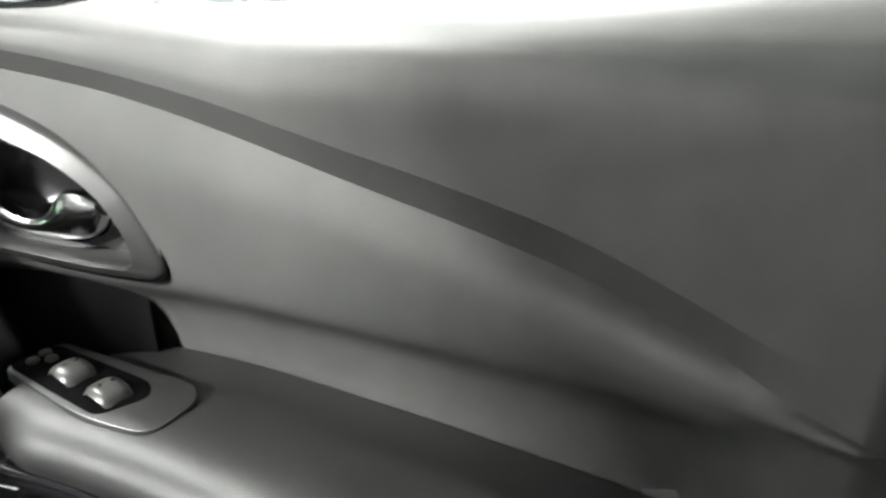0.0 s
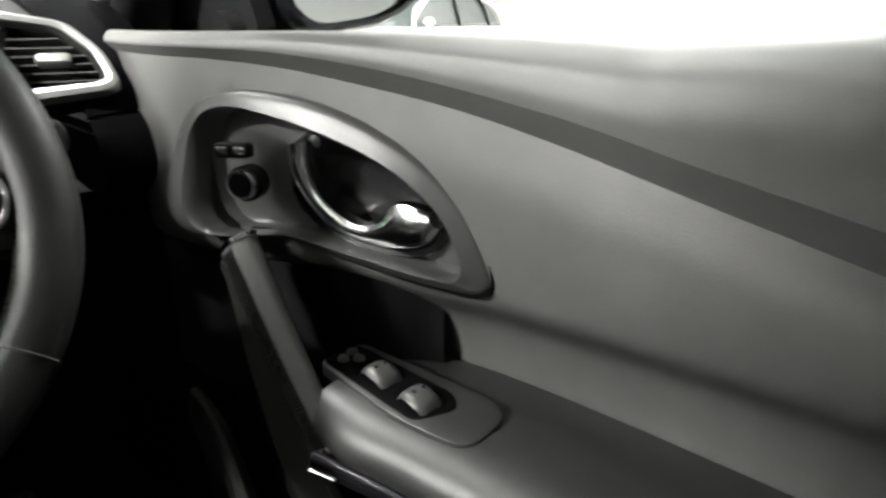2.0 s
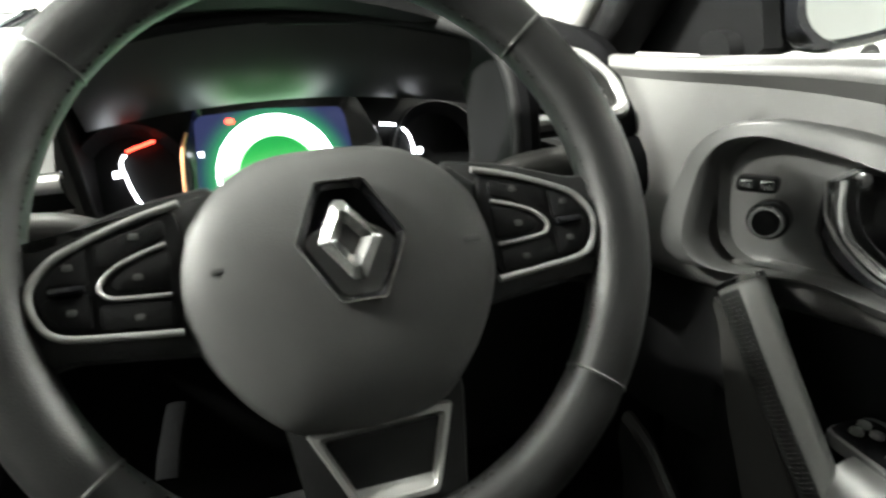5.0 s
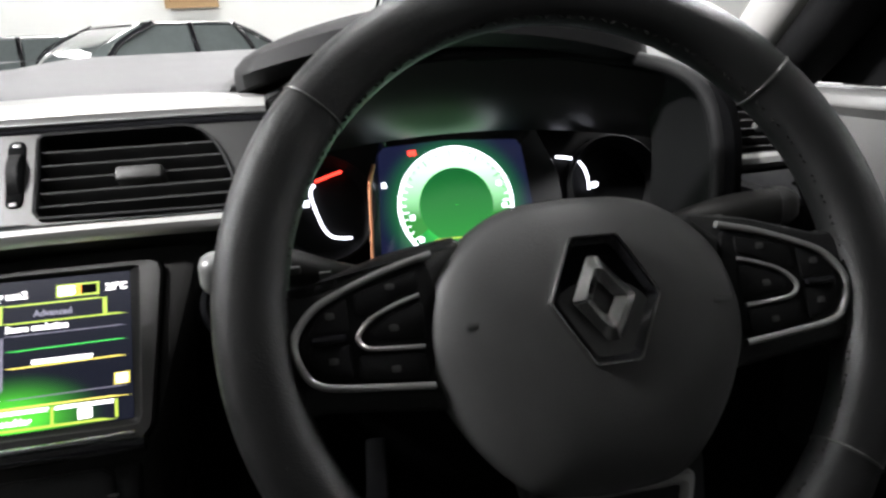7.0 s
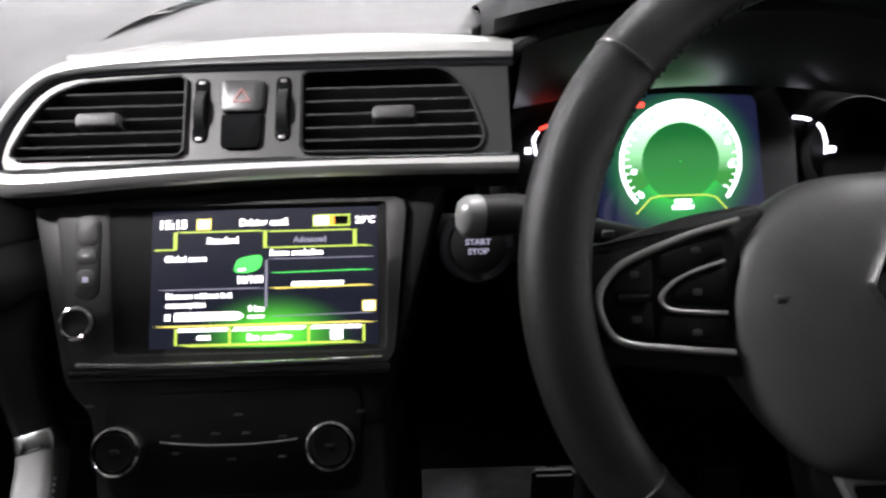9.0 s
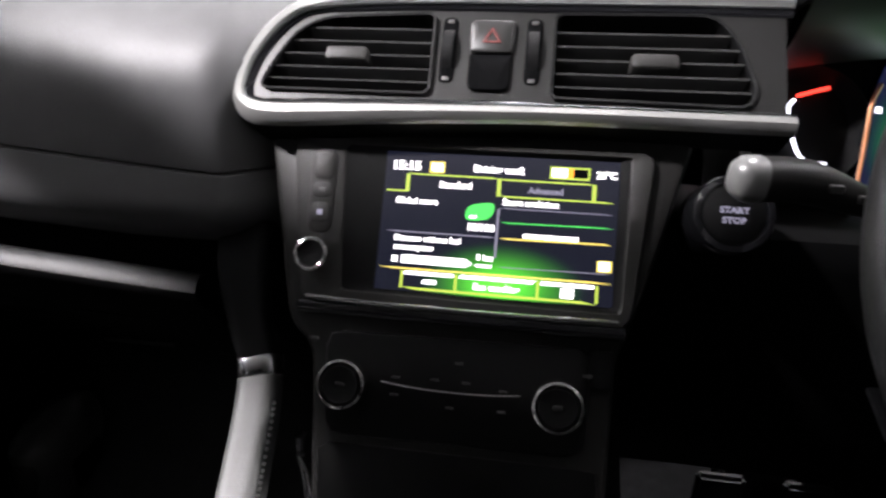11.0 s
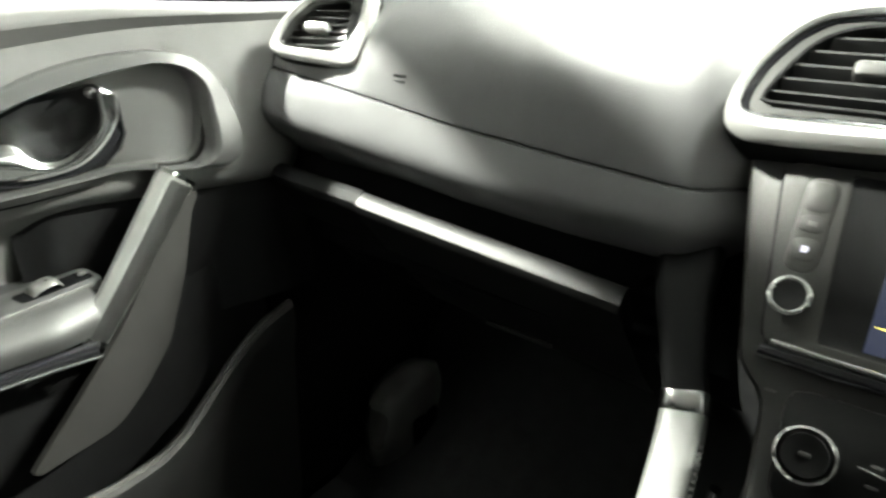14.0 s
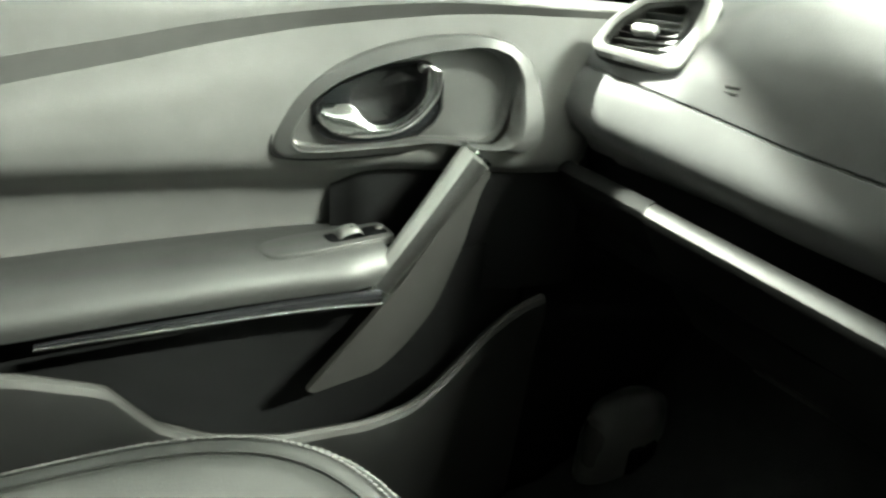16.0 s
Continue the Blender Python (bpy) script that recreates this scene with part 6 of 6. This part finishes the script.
    part("seat_base", block(x0 - 0.20, -0.15, 0.44, x0 + 0.20, 0.30, 0.52, 0.01), HARD, st_of, "black seat base")


seat(0.36, 1, "driver's")
seat(-0.355, -1, "passenger's")

# ---- footwell ----
mt = tagged(part("floor_mat", loft([[Vector((x, y, z)) for x, y in resample(rounded(rect(-0.62, 0.45, -0.20, 1.10), 0.05), 50)] for z in (0.440, 0.447, 0.449)], False, True), CARPET), "black carpet mat on the passenger's floor", "floor mat")
fr = tagged(part("foot_ramp", sheet([[Vector((x, y, z)) for y, z in ((0.80, 0.44), (0.95, 0.50), (1.08, 0.62), (1.25, 0.80), (1.33, 0.95))] for x in np.linspace(-0.70, -0.14, 6)]), CARPET), "black carpeted ramp at the front of the footwell", "carpet", kind="structure")
ft = thing("air_duct_outlet", "dark rounded air outlet moulding low in the footwell", "air outlet")
part("shell", loft([[Vector((-0.66 + r * 0.045 * math.cos(a), 0.93 + r * 0.09 * math.sin(a), z)) for a in np.linspace(0, 2 * math.pi, 30, endpoint=False)] for r, z in ((1.0, 0.438), (0.98, 0.53), (0.85, 0.575), (0.5, 0.595), (0.1, 0.60))], True, True), FOOT_SHELL, ft, "rounded shell, coloured paler for the patch of light on it")
part("outlet_mouth", block(-0.625, 0.90, 0.47, -0.612, 0.96, 0.53, 0.004), DARK, ft, "dark outlet mouth")
for x in (0.28, 0.38, 0.50):
    pd = thing("pedal", "black rubber foot pedal under the dashboard", "pedal", "foot pedals")
    part("pad", block(x - 0.028, 0.90, 0.58, x + 0.028, 0.915, 0.65, 0.005), RUBBER, pd, "ribbed rubber pad")
    part("arm", tube([(x, 0.912, 0.63), (x, 0.98, 0.72), (x, 1.12, 0.90), (x, 1.332, 1.0)], blob(0.014, 0.02, 10)), HARD, pd, "black pedal arm")


# ---- cars in the showroom ----
def parked_car(label, paint, m, length=4.6, width=1.80, roof=1.46, boxy=0.0, glass=DARK_GLASS):
    car = thing("car", label, "car", "cars parked in the showroom")
    L, hw = length / 2, width / 2
    ys = np.linspace(-L, L, 30)
    rows = []
    for y in ys:
        f = y / L
        w = hw * (1 - 0.16 * abs(f) ** 4)
        zt = 0.96 - 0.14 * max(0, f - 0.25) ** 1.2 - (0.10 * max(0, abs(f) - 0.93) / 0.07) + boxy * 0.15 * (f < 0.6)
        rows.append([Vector((a * w, y, b)) for a, b in ((-0.80, 0.22), (-0.97, 0.30), (-1.0, 0.55), (-0.985, 0.74), (-0.94, zt - 0.06), (-0.86, zt), (-0.45, zt + 0.025), (0, zt + 0.03), (0.45, zt + 0.025), (0.86, zt), (0.94, zt - 0.06), (0.985, 0.74), (1.0, 0.55), (0.97, 0.30), (0.80, 0.22))])
    part("car_body", loft([[v.copy() for v in r] for r in rows], True, True), paint, car, "glossy painted body")
    b0, b1 = -L * (0.86 - 0.1 * boxy), L * 0.46
    r0, r1 = -L * (0.50 + 0.32 * boxy), L * (0.10 + 0.15 * boxy)
    zb = 0.95 + boxy * 0.12

    def ring(t):
        u = max(t, 0.0) ** 2.3
        ya, yb = b0 + (r0 - b0) * u, b1 + (r1 - b1) * u
        w = hw * (0.90 - 0.20 * t)
        z = zb + (roof - 0.05 - zb) * t
        return [Vector((x * w, (ya + yb) / 2 + (yb - ya) / 2 * y, z)) for x, y in resample(rounded(rect(-1, -1, 1, 1), 0.22), 48)]

    part("glass_house", loft([ring(t) for t in np.linspace(-0.05, 1, 9)]), glass, car, "tinted windows")
    def cap(t, dz):
        return [Vector((v.x * t, v.y * t + (1 - t) * (r0 + r1) / 2, v.z + dz)) for v in ring(0.97)]

    part("roof", loft([cap(1.0, -0.02), cap(1.01, 0.0), cap(0.97, 0.025), cap(0.8, 0.05), cap(0.4, 0.06)], False, True), paint, car, "glossy painted roof")
    for s in (1, -1):
        for y, yt in ((b1 - 0.10, r1 - 0.06), (b0 + 0.16, r0 + 0.10), ((b0 + b1) / 2 + 0.12, (r0 + r1) / 2 + 0.10), ((b0 + b1) / 2 - 0.85, (r0 + r1) / 2 - 0.62)):
            pts = spline([(s * hw * 0.915, y, zb - 0.02), (s * hw * 0.83, y + (yt - y) * 0.20, (zb + roof) / 2), (s * hw * 0.725, yt, roof - 0.05)], 8)
            part("window_pillar", tube(pts, blob(0.05, 0.07, 10), up=(0, 1, 0)), paint if abs(y - b1) < 0.2 or abs(y - b0) < 0.2 else GLOSS, car, "window pillar")
        part("window_trim", tube([(s * hw * 0.905, y, zb - 0.005) for y in np.linspace(b0 + 0.15, b1 - 0.2, 12)], blob(0.02, 0.02, 8)), CHROME, car, "bright window line")
        mm = part("mirror", block(min(s * hw * 0.94, s * hw * 1.14), b1 - 0.42, zb + 0.0, max(s * hw * 0.94, s * hw * 1.14), b1 - 0.28, zb + 0.13, 0.04, 3), paint, car, "wing mirror")
        part("headlamp", block(min(s * hw * 0.45, s * hw * 0.86), L - 0.16, 0.62, max(s * hw * 0.45, s * hw * 0.86), L - 0.03, 0.74, 0.02), CHROME, car, "clear headlamp")
        part("tail_lamp", block(min(s * hw * 0.5, s * hw * 0.88), -L + 0.02, 0.72, max(s * hw * 0.5, s * hw * 0.88), -L + 0.14, 0.86, 0.02), RED_LAMP, car, "red tail lamp")
        for y in (L * 0.60, -L * 0.58):
            WF = frm((s * (hw - 0.10), y, 0.33), (0, 0, 1), (s, 0, 0))
            wh = part("wheel", turned(WF, 0, 0, [(0.22, -0.1), (0.32, -0.1), (0.335, -0.06), (0.335, 0.08), (0.32, 0.11), (0.23, 0.115)], 36), RUBBER, car, "black tyre")
            part("wheel_rim", turned(WF, 0, 0, [(0.225, 0.05), (0.225, 0.118), (0.20, 0.110), (0.08, 0.09)], 24), SILVER_PAINT, wh, "silver wheel")
    car.matrix_world = m
    return car


parked_car("glossy black saloon car parked in the showroom", BLACK_PAINT, pose(-2.1, 9.5, 0, 0, 0, 138), roof=1.63)
parked_car("silver hatchback parked beside the black saloon", SILVER_PAINT, pose(-4.9, 12.0, 0, 0, 0, 112), roof=1.60)
parked_car("white hatchback parked at the end of the row", WHITE_PAINT, pose(-8.6, 9.0, 0, 0, 0, 60), roof=1.50)
van = parked_car("dark tall van with green cards in its windscreen", BLACK_PAINT, pose(2.1, 11.0, 0, 0, 0, 165), length=4.8, width=1.95, roof=2.05, boxy=1.0)
for k in (-0.35, 0.15):
    part("windscreen_card", block(k - 0.13, 1.45, 1.62, k + 0.13, 1.47, 1.85, 0.002, 1), GREEN_CARD, van, "bright green card")
parked_car("white car with red tail lamps parked alongside", WHITE_PAINT, pose(8.2, 8.5, 0, 0, 0, 100), roof=1.48)
parked_car("silver car parked across the aisle", SILVER_PAINT, pose(-6.8, 2.0, 0, 0, 0, 80), roof=1.48)
sg = thing("wall_cabinet", "tan wooden display box on the white wall", "display box")
part("box_back", block(-2.75, 14.94, 2.10, -1.75, 14.99, 2.62, 0.01), TAN, sg, "tan back board")
part("box_frame", rim_ring(frm((-2.25, 14.93, 2.36), (0, 0, 1), (0, -1, 0)), rect(-0.52, -0.28, 0.52, 0.28), rect(-0.42, -0.18, 0.42, 0.18), [(0, 0.0), (0, 0.14), (1, 0.14), (1, 0.0)], 40), TAN, sg, "tan box rim", smooth=False)

# outer front of the car
nose = thing("front_body", "grey painted front bodywork of the car", "car body", kind="structure")
part("wing_panels", loft([[Vector((x * w, y, z)) for x, z in ((-1, 0.40), (-1.02, 0.70), (-0.98, 1.0), (-0.93, 1.02), (-0.93, 0.4))] for y, w in ((1.30, 0.90), (1.8, 0.91), (2.3, 0.84))], True, True), BODY_PAINT, nose, "grey front wing")
part("wing_panels", loft([[Vector((x * w, y, z)) for x, z in ((1, 0.40), (1.02, 0.70), (0.98, 1.0), (0.93, 1.02), (0.93, 0.4))] for y, w in ((1.30, 0.90), (1.8, 0.91), (2.3, 0.84))], True, True), BODY_PAINT, nose, "grey front wing")
part("bumper", block(-0.84, 2.28, 0.35, 0.84, 2.42, 1.0, 0.06, 3), BODY_PAINT, nose, "grey bumper")
